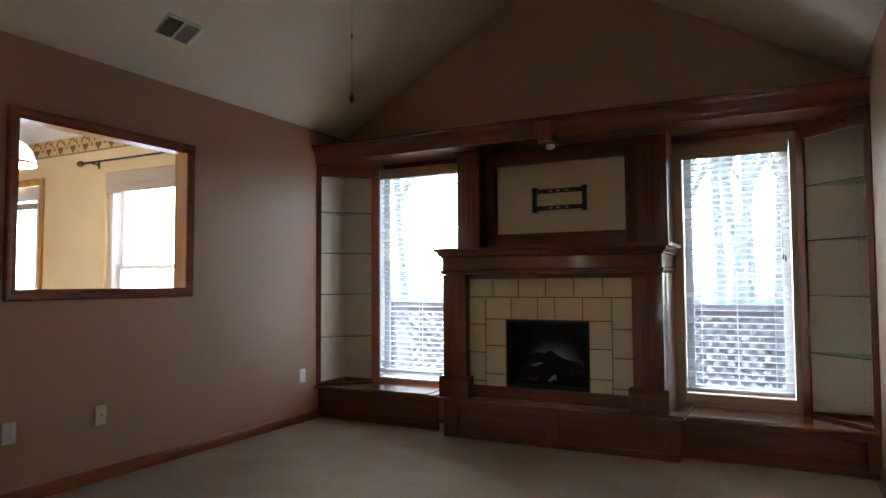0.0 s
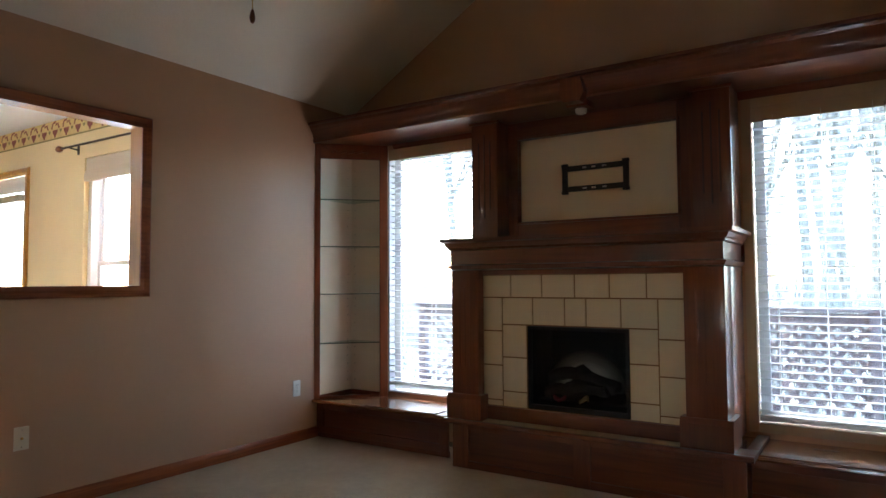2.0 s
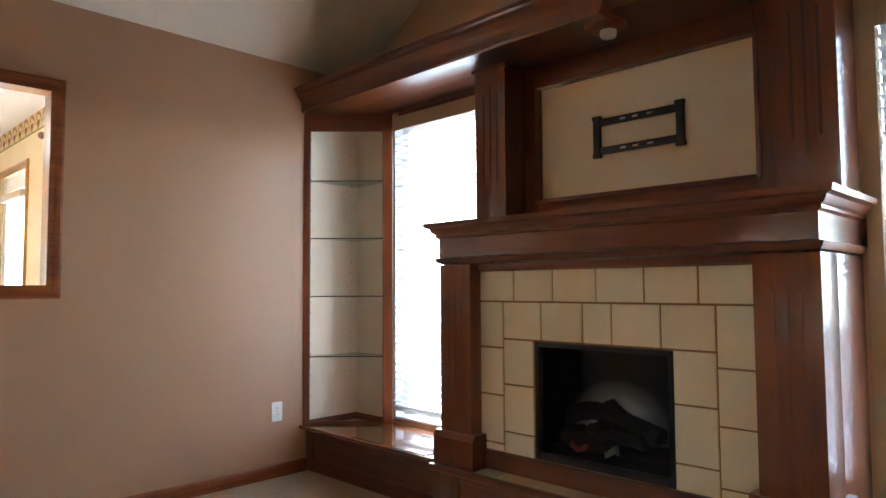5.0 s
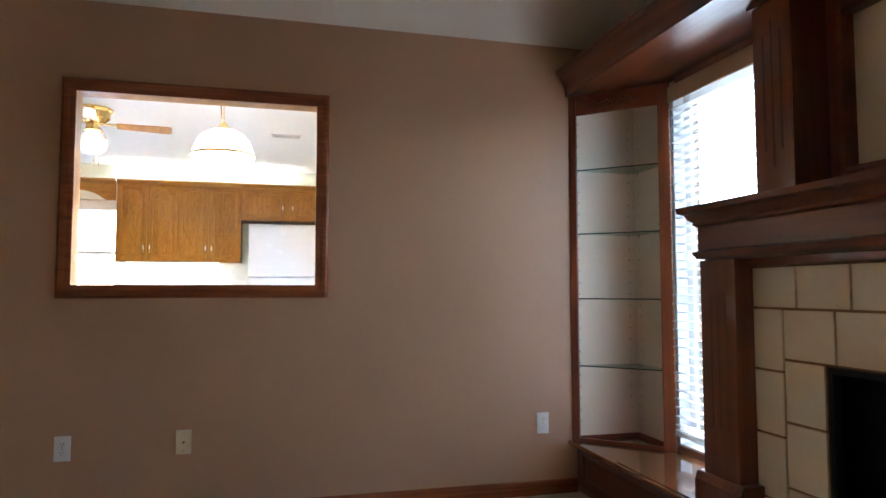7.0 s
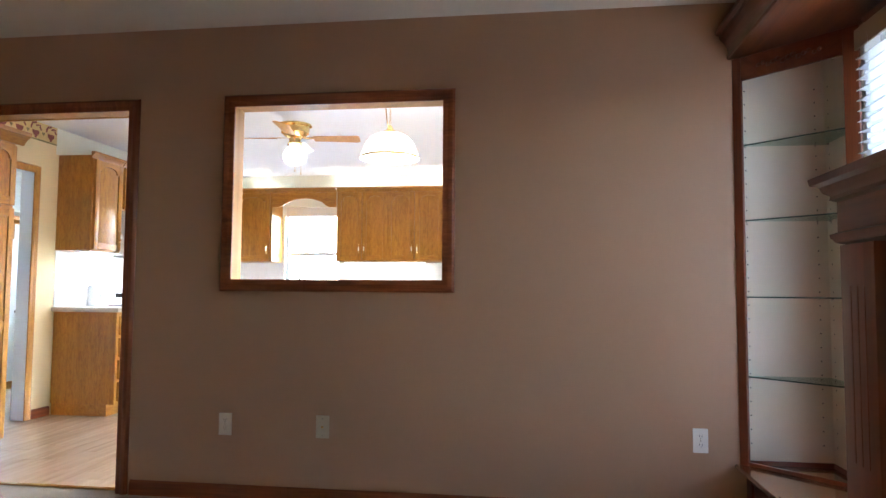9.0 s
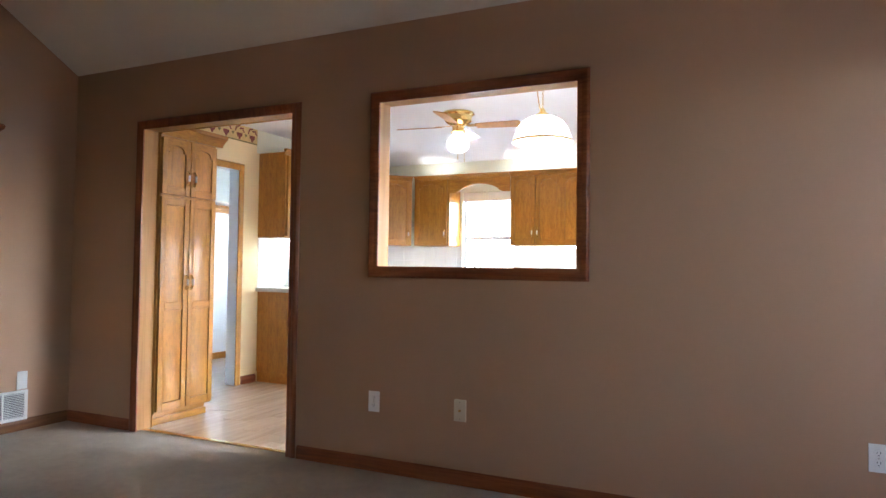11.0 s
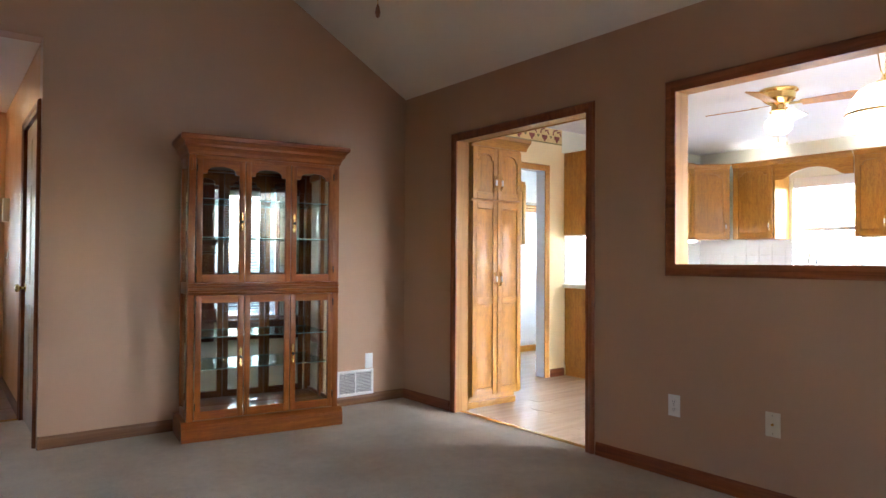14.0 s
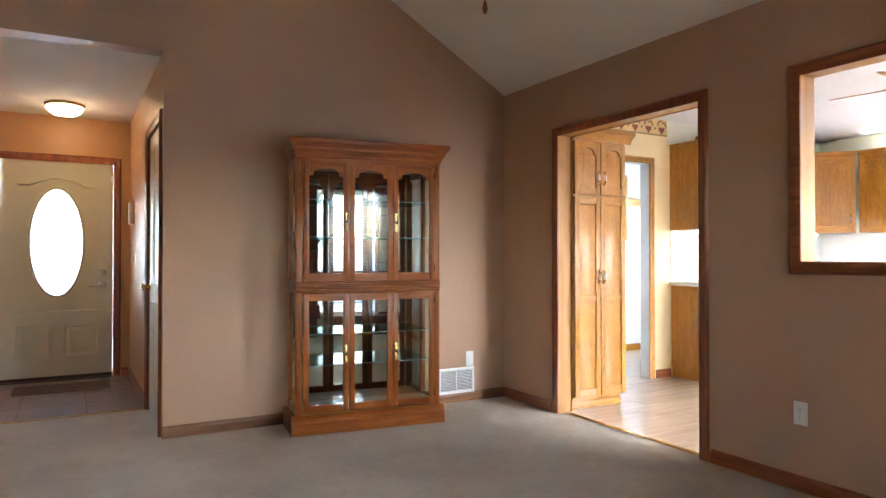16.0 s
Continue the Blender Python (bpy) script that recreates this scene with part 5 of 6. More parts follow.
# arched moulding lines above and below the oval
bm = bmesh.new()
pts = [(-0.33, 1.80), (-0.22, 1.80), (-0.15, 1.835), (-0.07, 1.862), (0, 1.87), (0.07, 1.862), (0.15, 1.835), (0.22, 1.80), (0.33, 1.80)]
for a, b in zip(pts, pts[1:]):
    tube(bm, (a[0], 0.0, a[1]), (b[0], 0.0, b[1]), 0.007, n=8)
tube(bm, (-0.33, 0, 0.63), (0.33, 0, 0.63), 0.007, n=8)
part("moulding", bm, DOORW, fd)
for z, rr in ((0.985, 0.034), (0.865, 0.034)):
    k = part("deadbolt" if z > 0.9 else "lever_rose", lathed([(rr, 0.0), (rr, 0.006), (rr * 0.7, 0.014), (0.0, 0.016)], Matrix.Translation((-0.372, 0, z)) @ pose(0, 0, 0, -90), 18), NICKEL, fd, "aged nickel hardware")
    if z < 0.9:
        part("lever", box(tube(bmesh.new(), (-0.372, 0.01, z), (-0.372, 0.05, z), 0.010, n=10), -0.38, -0.25, 0.042, 0.054, z - 0.013, z + 0.004, 0.004), NICKEL, k)
    else:
        part("thumb_turn", boxed(-0.377, -0.367, 0.014, 0.03, z - 0.016, z + 0.016, 0.002), NICKEL, k)
part("sweep", boxed(-dwid, dwid, 0.001, 0.010, 0.0, 0.03, 0.002), RODM, fd, "dark door sweep")
structure("threshold_trim", boxed(-0.772, 0.152, HN - 0.15, HN + 0.02, -0.011, 0.011, 0.004), RODM, "dark metal door threshold", "trim")
part("closer_bracket", boxed(-dwid - 0.002, -dwid + 0.02, 0.0, 0.01, 1.86, 1.92, 0.002), WHITE, fd)

casing("closet_casing_trim", on_y(HW, 1), -1.185 + 0.012, -0.352 - 0.012, 0, 2.050, OAKD["z"], False, "dark stained oak casing round the closet door")
lining("closet_jamb_trim", "y", (-1.185, -0.352), (0, 2.062), HW, HW - 0.122, OAKD, "dark oak jamb of the closet door", False)
cd = thing("door_2", "white six-panel closet door, closed, with brass knob", "door", pose(HW - 0.012, -0.7685, 0.012, 0, 0, -90), kind="structure")
cw = 0.4025
part("door_leaf", boxed(-cw, cw, -0.035, 0.0, 0.0, 2.035), DOORW, cd)
for sx in (-1, 1):
    for z0, z1 in ((0.18, 0.82), (0.95, 1.62), (1.72, 1.93)):
        raised(cd, sx * 0.19 - 0.125, sx * 0.19 + 0.125, z0, z1, DOORW)
k = part("knob", lathed([(0.030, 0.0), (0.030, 0.005), (0.012, 0.010), (0.011, 0.030), (0.024, 0.040), (0.028, 0.052), (0.022, 0.064), (0.0, 0.068)], Matrix.Translation((cw - 0.06, 0, 0.92)) @ pose(0, 0, 0, -90), 20), BRASS, cd, "polished brass knob")
for hz in (0.22, 1.0, 1.80):
    part("hinge", tubed((-cw - 0.003, 0.004, hz), (-cw - 0.003, 0.004, hz + 0.09), 0.006, n=10), BRASS, cd)

chime = thing("door_chime", "cream plastic door chime box on the hall wall", "door chime", facing(HW, -2.42, 1.55, -90))
part("housing", boxed(-0.05, 0.05, 0.0, 0.045, -0.10, 0.10, 0.008), paint("cream_plastic", (0.72, 0.64, 0.48), 0.4, 0.03), chime)
part("grille", boxed(-0.03, 0.03, 0.0445, 0.047, -0.085, -0.03, 0.002), WHITE, chime)
wall_plate(facing(HW, -2.42, 1.14, -90), "light_switch", "ivory light switch on the hall wall", "switch")

hl = thing("ceiling_light", "frosted dome ceiling light with brass rim, lit", "ceiling light", Matrix.Translation((-0.36, -2.25, HC)))
part("rim", lathed([(0.0, 0.0), (0.15, 0.0), (0.158, -0.012), (0.150, -0.026), (0.142, -0.03)], n=36), BRASS, hl, "antique brass rim")
part("dome", lathed([(0.143, -0.026), (0.138, -0.05), (0.115, -0.078), (0.075, -0.098), (0.03, -0.106), (0.0, -0.107)], n=36), LITH, hl, "frosted glass dome, lit")
part("finial", lathed([(0.008, -0.105), (0.010, -0.115), (0.0, -0.122)], n=12), BRASS, hl)

# tiles of the entry floor
tf = thing("entry_floor", "beige ceramic tile floor inside the front door", "floor", Matrix.Translation((0, -2.0, 0)), kind="structure")
part("grout_bed", boxed(HW, XE, HN + 2.0, -1.212 + 2.0, -0.011, -0.003, 0), FLGROUT, tf)
ts = 0.45
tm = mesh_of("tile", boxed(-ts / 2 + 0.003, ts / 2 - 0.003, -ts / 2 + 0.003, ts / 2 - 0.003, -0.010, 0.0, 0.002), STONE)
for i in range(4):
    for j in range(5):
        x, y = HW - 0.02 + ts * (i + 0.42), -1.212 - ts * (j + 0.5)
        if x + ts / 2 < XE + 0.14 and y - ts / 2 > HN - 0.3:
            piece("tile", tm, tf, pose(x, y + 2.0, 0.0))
dm = thing("door_mat", "brown ribbed door mat on the entry tiles", "door mat", Matrix.Translation((-0.36, -2.40, 0.0)))
part("pile", boxed(-0.37, 0.37, -0.20, 0.20, 0.001, 0.011, 0.004), MAT, dm)
bm = bmesh.new()
for i in range(20):
    box(bm, -0.355 + i * 0.0373, -0.333 + i * 0.0373, -0.185, 0.185, 0.010, 0.014, 0.0015)
part("rib", bm, MAT, dm)
structure("transition_strip_trim", prismed([(-1.225, 0.0), (-1.195, 0.0), (-1.20, 0.006), (-1.22, 0.006)], "x", HW, XE), BRASS, "metal strip between carpet and tile", "trim")


# ---- kitchen ----
def kpull(parent, x, z, y, vertical=True):
    """Porcelain and brass bow pull."""
    h = part("handle", tubed((x, y + 0.022, z - 0.022) if vertical else (x - 0.022, y + 0.022, z), (x, y + 0.022, z + 0.022) if vertical else (x + 0.022, y + 0.022, z), 0.0075, n=10), CERAM, parent, "porcelain and brass pull")
    for s in (-1, 1):
        c = Vector((x, y, z + s * 0.045)) if vertical else Vector((x + s * 0.045, y, z))
        e = Vector((x, y + 0.022, z + s * 0.022)) if vertical else Vector((x + s * 0.022, y + 0.022, z))
        bm = tube(bmesh.new(), c, e, 0.009, 0.007, 8)
        ball(bm, c, 0.012, u=8, v=6)
        part("post", bm, BRASS, h)
    return h


def chamfered(pts, y0, y1, inset=0.024):
    """A panel whose edge slopes up to a flat field."""
    bm = bmesh.new()
    hx, hz = (max(p[0] for p in pts) - min(p[0] for p in pts)) / 2, (max(p[1] for p in pts) - min(p[1] for p in pts)) / 2
    mx, mz = (max(p[0] for p in pts) + min(p[0] for p in pts)) / 2, (max(p[1] for p in pts) + min(p[1] for p in pts)) / 2
    fx, fz = 1 - inset / hx, 1 - inset / hz
    low = [bm.verts.new((x, y0, z)) for x, z in pts]
    edge = [bm.verts.new((x, y0 + 0.003, z)) for x, z in pts]
    high = [bm.verts.new((mx + (x - mx) * fx, y1, mz + (z - mz) * fz)) for x, z in pts]
    n = len(pts)
    for a, b in ((low, edge), (edge, high)):
        for i in range(n):
            bm.faces.new((a[i], a[(i + 1) % n], b[(i + 1) % n], b[i]))
    bm.faces.new(high)
    bmesh.ops.recalc_face_normals(bm, faces=bm.faces[:])
    return bm


def kdoor(parent, x0, x1, z0, z1, arch=True, y=0.0, handle=None, low=True, mat=OAK):
    d = part("door", boxed(x0, x1, y - 0.004, y + 0.008, z0, z1, 0.002), mat["z"], parent)
    s, r = min(0.055, 0.17 * (x1 - x0)), 0.055
    part("stile", boxed(x0, x0 + s, y + 0.008, y + 0.020, z0, z1, 0.003), mat["z"], d)
    part("stile", boxed(x1 - s, x1, y + 0.008, y + 0.020, z0, z1, 0.003), mat["z"], d)
    part("rail", boxed(x0 + s, x1 - s, y + 0.008, y + 0.0195, z0, z0 + r, 0.002), mat["x"], d)
    drop = min(0.05, (z1 - z0) * 0.14)
    if arch:
        part("arched_rail", top_rail(x0 + s, x1 - s, z1 - 0.045, drop, z1, y + 0.008, y + 0.0195), mat["x"], d)
        pts = arch_pts(x0 + s + 0.003, x1 - s - 0.003, z0 + r + 0.003, z1 - 0.045 - 0.003, drop)
    else:
        part("rail", boxed(x0 + s, x1 - s, y + 0.008, y + 0.0195, z1 - r, z1, 0.002), mat["x"], d)
        pts = [(x0 + s + 0.003, z0 + r + 0.003), (x1 - s - 0.003, z0 + r + 0.003), (x1 - s - 0.003, z1 - r - 0.003), (x0 + s + 0.003, z1 - r - 0.003)]
    part("raised_panel", chamfered(pts, y + 0.008, y + 0.0175), mat["z"], d)
    if handle:
        hx = x1 - 0.028 if handle == "r" else x0 + 0.028
        kpull(d, hx, (z0 + 0.13) if low else (z1 - 0.13), y + 0.02)
    return d


KCROWN = [(0.0, 0.0), (0.006, 0.0), (0.010, 0.012), (0.024, 0.030), (0.036, 0.038), (0.038, 0.055), (0.0, 0.055)]


def upper(name, label, m, w, d, h, doors, crown=True, ends=(0, 0), arch=True, group="kitchen wall cabinets"):
    ob = thing(name, label, "kitchen cabinet", m, group)
    part("body", boxed(-w / 2, w / 2, -d, -0.006, 0, h, 0.002), OAK["z"], ob)
    part("face_frame", boxed(-w / 2, w / 2, -0.006, -0.001, 0, h, 0.001), OAK["z"], ob)
    for x0, x1, hd in doors:
        kdoor(ob, x0, x1, 0.012, h - 0.035, arch, 0.0, hd)
    if crown:
        part("crown", prismed([(o - 0.001, z + h - 0.03) for o, z in KCROWN], "x", -w / 2 - ends[0], w / 2 + ends[1]), OAK["x"], ob)
    return ob


UB, UT = 1.405, 2.235
UX = -7.60
# over the west wall: front faces +x, so turn by -90
upper("wall_cabinet", "honey oak wall cabinet with two arched doors", pose(UX, 1.945, UB, 0, 0, -90), 0.605, 0.33, UT - UB, [(-0.295, -0.003, "r"), (0.003, 0.295, "l")])
upper("wall_cabinet", "honey oak wall cabinet with two arched doors", pose(UX, 2.557, UB, 0, 0, -90), 0.655, 0.33, UT - UB, [(-0.32, -0.003, "r"), (0.003, 0.32, "l")])
upper("fridge_cabinet", "short honey oak cabinet above the refrigerator", pose(UX, 3.375, 1.86, 0, 0, -90), 0.98, 0.33, UT - 1.86, [(-0.47, -0.025, "r"), (0.025, 0.47, "l")])
upper("wall_cabinet", "honey oak wall cabinet with one arched door", pose(UX, 0.625, UB, 0, 0, -90), 0.475, 0.33, UT - UB, [(-0.215, 0.215, "l")])
upper("corner_cabinet", "honey oak diagonal corner wall cabinet", pose(-7.405, 0.175, UB, 0, 0, -45), 0.52, 0.36, UT - UB, [(-0.235, 0.235, "l")])
upper("wall_cabinet", "honey oak wall cabinet with an arched door", pose(-6.96, 0.11, UB, 0, 0, 0), 0.60, 0.33, UT - UB, [(-0.29, -0.003, "r"), (0.003, 0.29, "l")])
upper("microwave_cabinet", "short honey oak cabinet above the microwave", pose(-6.26, 0.11, 1.80, 0, 0, 0), 0.76, 0.33, UT - 1.80, [(-0.37, -0.003, "r"), (0.003, 0.37, "l")])
upper("wall_cabinet", "honey oak wall cabinet with one arched door", pose(-5.665, 0.11, UB, 0, 0, 0), 0.41, 0.33, UT - UB, [(-0.19, 0.19, "l")], ends=(0, 0.03))

# valance over the sink, with the arch cut out
val = thing("window_valance", "honey oak arched valance above the kitchen window", "valance", pose(UX, 1.249, 0, 0, 0, -90))
vp = [(-0.385, 2.235), (-0.385, 2.035), (-0.30, 2.035)]
for i in range(13):
    k = i / 12
    vp.append((-0.26 + 0.52 * k, 2.055 + 0.085 * math.sin(math.pi * k) ** 0.7))
vp += [(0.30, 2.035), (0.385, 2.035), (0.385, 2.235)]
part("board", prismed(vp, "y", -0.02, 0.0), OAK["x"], val)
part("crown", prismed([(o, z + UT - 0.03) for o, z in KCROWN], "x", -0.385, 0.385), OAK["x"], val)

def kitchen_window(name, m, w, h, label, rail):
    ob = thing(name, label, "window", m, kind="structure")
    for a0, a1, b0, b1 in ((-w, -w + 0.04, 0, h), (w - 0.04, w, 0, h), (-w + 0.04, w - 0.04, 0, 0.04), (-w + 0.04, w - 0.04, h - 0.04, h), (-w + 0.04, w - 0.04, rail - 0.02, rail + 0.02)):
        part("window_frame", boxed(a0, a1, -0.10, -0.05, b0, b1), VINYL, ob)
    for b0, b1 in ((0.04, rail - 0.02), (rail + 0.02, h - 0.04)):
        g = part("pane", boxed(-w + 0.04, w - 0.04, -0.078, -0.074, b0, b1, 0), PANE, ob, "clear glass")
    return ob


kitchen_window("window_3", pose(KW, (SINKW[0] + SINKW[1]) / 2, SINKW[2], 0, 0, -90), 0.35, SINKW[3] - SINKW[2], "white window above the kitchen sink", 0.42)
sh = thing("cellular_shade", "white shade raised at the top of the kitchen window", "window shade", pose(KW + 0.002, 1.25, 1.905, 0, 0, -90))
part("pleated_fabric", boxed(-0.345, 0.345, -0.045, -0.01, 0.06, 0.17, 0.006), WHITE, sh)

# fridge, counters, base units
fr = thing("refrigerator", "white top-freezer refrigerator beside the cabinets", "refrigerator", pose(-7.36, 3.345, 0, 0, 0, -90))
part("body", boxed(-0.395, 0.375, -0.55, -0.06, 0.03, 1.80, 0.008), PORC, fr)
for z0, z1, nm in ((1.245, 1.80, "freezer_door"), (0.10, 1.235, "fridge_door")):
    d = part(nm, boxed(-0.395, 0.375, -0.055, 0.0, z0, z1, 0.012), PORC, fr)
    part("handle", boxed(-0.355, -0.33, 0.0, 0.04, (z0 + 0.03) if z0 > 1 else z1 - 0.45, (z0 + 0.30) if z0 > 1 else z1 - 0.03, 0.006), PORC, d)
part("toe_grille", boxed(-0.37, 0.37, -0.05, -0.02, 0.0, 0.09, 0.003), SOOT, fr)

CT = 0.915


def base_unit(m, w, label, doors=True, drawers=0, ends=None):
    ob = thing("base_cabinet", label, "kitchen cabinet", m, "kitchen base cabinets")
    part("body", boxed(-w / 2, w / 2, -0.59, -0.006, 0.10, CT - 0.04, 0.002), OAK["z"], ob)
    part("toe_kick", boxed(-w / 2 + 0.003, w / 2 - 0.003, -0.58, -0.07, 0.0, 0.10, 0.001), OAK["x"], ob)
    part("face_frame", boxed(-w / 2, w / 2, -0.006, -0.001, 0.10, CT - 0.04, 0.001), OAK["z"], ob)
    if drawers:
        hgt = (CT - 0.04 - 0.13) / drawers
        for i in range(drawers):
            z0 = 0.125 + hgt * i
            d = part("drawer_front", boxed(-w / 2 + 0.03, w / 2 - 0.03, -0.002, 0.018, z0, z0 + hgt - 0.025, 0.005), OAK["x"], ob)
            kpull(d, 0.0, z0 + hgt / 2 - 0.012, 0.018, False)
    else:
        k = max(1, round(w / 0.45))
        for i in range(k):
            a = -w / 2 + 0.02 + (w - 0.04) / k * i
            kdoor(ob, a + 0.005, a + (w - 0.04) / k - 0.005, 0.125, 0.68, False, 0.0, "r" if i % 2 == 0 else "l", False)
            d = part("drawer_front", boxed(a + 0.005, a + (w - 0.04) / k - 0.005, -0.002, 0.018, 0.70, 0.85, 0.005), OAK["x"], ob)
            kpull(d, a + (w - 0.04) / k / 2, 0.775, 0.018, False)
    return ob


base_unit(pose(-5.665, 0.38, 0, 0, 0, 0), 0.40, "honey oak drawer unit at the end of the counter", drawers=4)
base_unit(pose(-7.05, 0.38, 0, 0, 0, 0), 0.80, "honey oak base cabinet beside the range")
base_unit(pose(-7.33, 0.80, 0, 0, 0, -90), 0.80, "honey oak base cabinet under the counter")
base_unit(pose(-7.33, 1.65, 0, 0, 0, -90), 0.88, "honey oak sink base cabinet")
base_unit(pose(-7.33, 2.52, 0, 0, 0, -90), 0.82, "honey oak base cabinet under the counter")
ctop = thing("countertop", "pale laminate countertop with rounded edge on oak cabinets", "countertop", Matrix.Translation((-7.6, 1.5, CT - 0.04)))
part("slab", boxed(-0.33, 0.30, -1.09, 1.44, 0.002, 0.04, 0.006), COUNTER, ctop)
part("slab", boxed(-0.329, 0.945, -1.72, -1.092, 0.002, 0.04, 0.006), COUNTER, ctop)
ctop2 = thing("countertop", "short pale laminate countertop beside the range", "countertop", Matrix.Translation((-5.665, 0.09, CT - 0.04)))
part("slab", boxed(-0.205, 0.225, -0.31, 0.315, 0.002, 0.04, 0.006), COUNTER, ctop2)
bs = thing("backsplash", "white tiled backsplash between counter and cabinets", "backsplash", Matrix.Translation((0, 0, CT)), kind="structure")
part("tile_sheet", wall_cells(bmesh.new(), "y", KW + 0.001, KW + 0.005, (KS, 2.93), (0, UB - CT), [(SINKW[0], SINKW[1], SINKW[2] - CT, UB - CT)]), SPLASH, bs, "", False)
part("tile_sheet", boxed(KW + 0.006, -5.465, KS + 0.001, KS + 0.005, 0, UB - CT, 0), SPLASH, bs)
tq = mesh_of("tile", boxed(-0.0745, 0.0745, 0.004, 0.009, -0.0745, 0.0745, 0.0015), SPLASH)
for j in range(3):
    for i in range(14):
        piece("tile", tq, bs, pose(-5.545 - 0.15 * i, KS, 0.09 + 0.152 * j, 0, 0, 0))
    for i in range(20):
        piece("tile", tq, bs, pose(KW, 0.0 + 0.15 * i, 0.09 + 0.152 * j, 0, 0, -90)) if not (j >= 1 and SINKW[0] - 0.06 < 0.15 * i < SINKW[1] + 0.06) else None
faucet = thing("faucet", "chrome kitchen faucet at the sink under the window", "faucet", Matrix.Translation((-7.80, 1.20, CT)))
part("base", lathed([(0.03, 0.0), (0.03, 0.02), (0.014, 0.04), (0.012, 0.16), (0.0, 0.16)], n=16), STEEL, faucet)
bm = bmesh.new()
fp = [Vector((0.0, 0, 0.15)) + Vector((0.09 - 0.09 * math.cos(a), 0, 0.12 * math.sin(a) + 0.08)) for a in np.linspace(0, math.pi, 10)]
for a, b in zip([Vector((0, 0, 0.15))] + fp, fp + [fp[-1] - Vector((0, 0, 0.05))]):
    tube(bm, a, b, 0.010, n=10)
part("spout", bm, STEEL, faucet)
part("lever", tubed((0, -0.012, 0.12), (0.0, -0.09, 0.20), 0.007), STEEL, faucet)

rg = thing("range", "white electric range with black cooktop between the cabinets", "range", pose(-6.26, 0.40, 0))
part("body", boxed(-0.375, 0.375, -0.60, -0.03, 0.05, 0.905, 0.006), PORC, rg)
part("oven_door", boxed(-0.37, 0.37, -0.03, 0.0, 0.25, 0.86, 0.008), PORC, rg)
part("oven_window", boxed(-0.24, 0.24, 0.0, 0.003, 0.42, 0.70, 0.001), DARKGL, rg)
part("oven_handle", tubed((-0.30, 0.04, 0.80), (0.30, 0.04, 0.80), 0.012), PORC, rg)
part("drawer", boxed(-0.37, 0.37, -0.03, 0.0, 0.06, 0.235, 0.006), PORC, rg)
part("cooktop", boxed(-0.376, 0.376, -0.60, -0.005, 0.905, 0.918, 0.004), PORC, rg)
for x in (-0.18, 0.18):
    for y in (-0.42, -0.17):
        part("burner", lathed([(0.0, 0.925), (0.09, 0.925), (0.095, 0.918)], Matrix.Translation((x, y, 0)), 20), SOOT, rg)
part("console", prismed([(-0.60, 0.918), (-0.52, 0.918), (-0.55, 1.10), (-0.60, 1.10)], "x", -0.375, 0.375), PORC, rg)
for x in (-0.28, -0.18, 0.18, 0.28):
    part("knob", lathed([(0.022, 0), (0.018, 0.02), (0, 0.02)], Matrix.Translation((x, -0.535, 1.01)) @ pose(0, 0, 0, -80), 14), PORC, rg)
part("clock_display", boxed(-0.06, 0.06, -0.540, -0.531, 0.99, 1.03, 0.001), DARKGL, rg)
mw = thing("microwave", "white over-range microwave below the short cabinet", "microwave", pose(-6.26, 0.17, 1.385))
part("body", boxed(-0.378, 0.378, -0.38, 0.0, 0.0, 0.412, 0.006), PORC, mw)
part("door", boxed(-0.372, 0.20, 0.0, 0.02, 0.02, 0.35, 0.006), PORC, mw)
part("window", boxed(-0.31, 0.10, 0.02, 0.022, 0.07, 0.30, 0.001), DARKGL, mw)
part("handle", boxed(0.15, 0.175, 0.02, 0.05, 0.05, 0.33, 0.006), PORC, mw)
part("control_panel", boxed(0.21, 0.372, 0.0, 0.015, 0.02, 0.35, 0.003), PORC, mw)
for i in range(6):
    part("grille_slat", boxed(-0.37, 0.37, 0.0, 0.010, 0.358 + i * 0.009, 0.362 + i * 0.009, 0.001), PORC, mw)


def under_light(x, y, rz, length):
    ob = thing("under_cabinet_light", "white under-cabinet light strip, lit", "light fixture", pose(x, y, UB, 0, 0, rz), "under-cabinet lights")
    part("housing", boxed(-length / 2, length / 2, -0.05, 0.05, -0.018, 0.0, 0.003), WHITE, ob)
    part("lens", boxed(-length / 2 + 0.01, length / 2 - 0.01, -0.04, 0.045, -0.032, -0.0185, 0.005), TUBE, ob)


under_light(-7.66, 2.20, -90, 0.93)
under_light(-7.1, 0.02, 0, 0.60)
under_light(-5.68, 0.02, 0, 0.34)

for y0, ln in ((0.62, 0.36), (1.95, 0.8), (3.05, 1.0)):
    ob = thing("cabinet_top_light", "white light strip lying on top of the wall cabinets, lit", "light fixture", pose(-7.72, y0, UT + 0.001, 0, 0, -90), "cabinet-top lights")
    part("housing", boxed(-ln / 2, ln / 2, -0.03, 0.03, 0.0, 0.02, 0.003), WHITE, ob)
    part("lens", boxed(-ln / 2 + 0.01, ln / 2 - 0.01, -0.024, 0.024, 0.0205, 0.036, 0.005), TOPTUBE, ob)

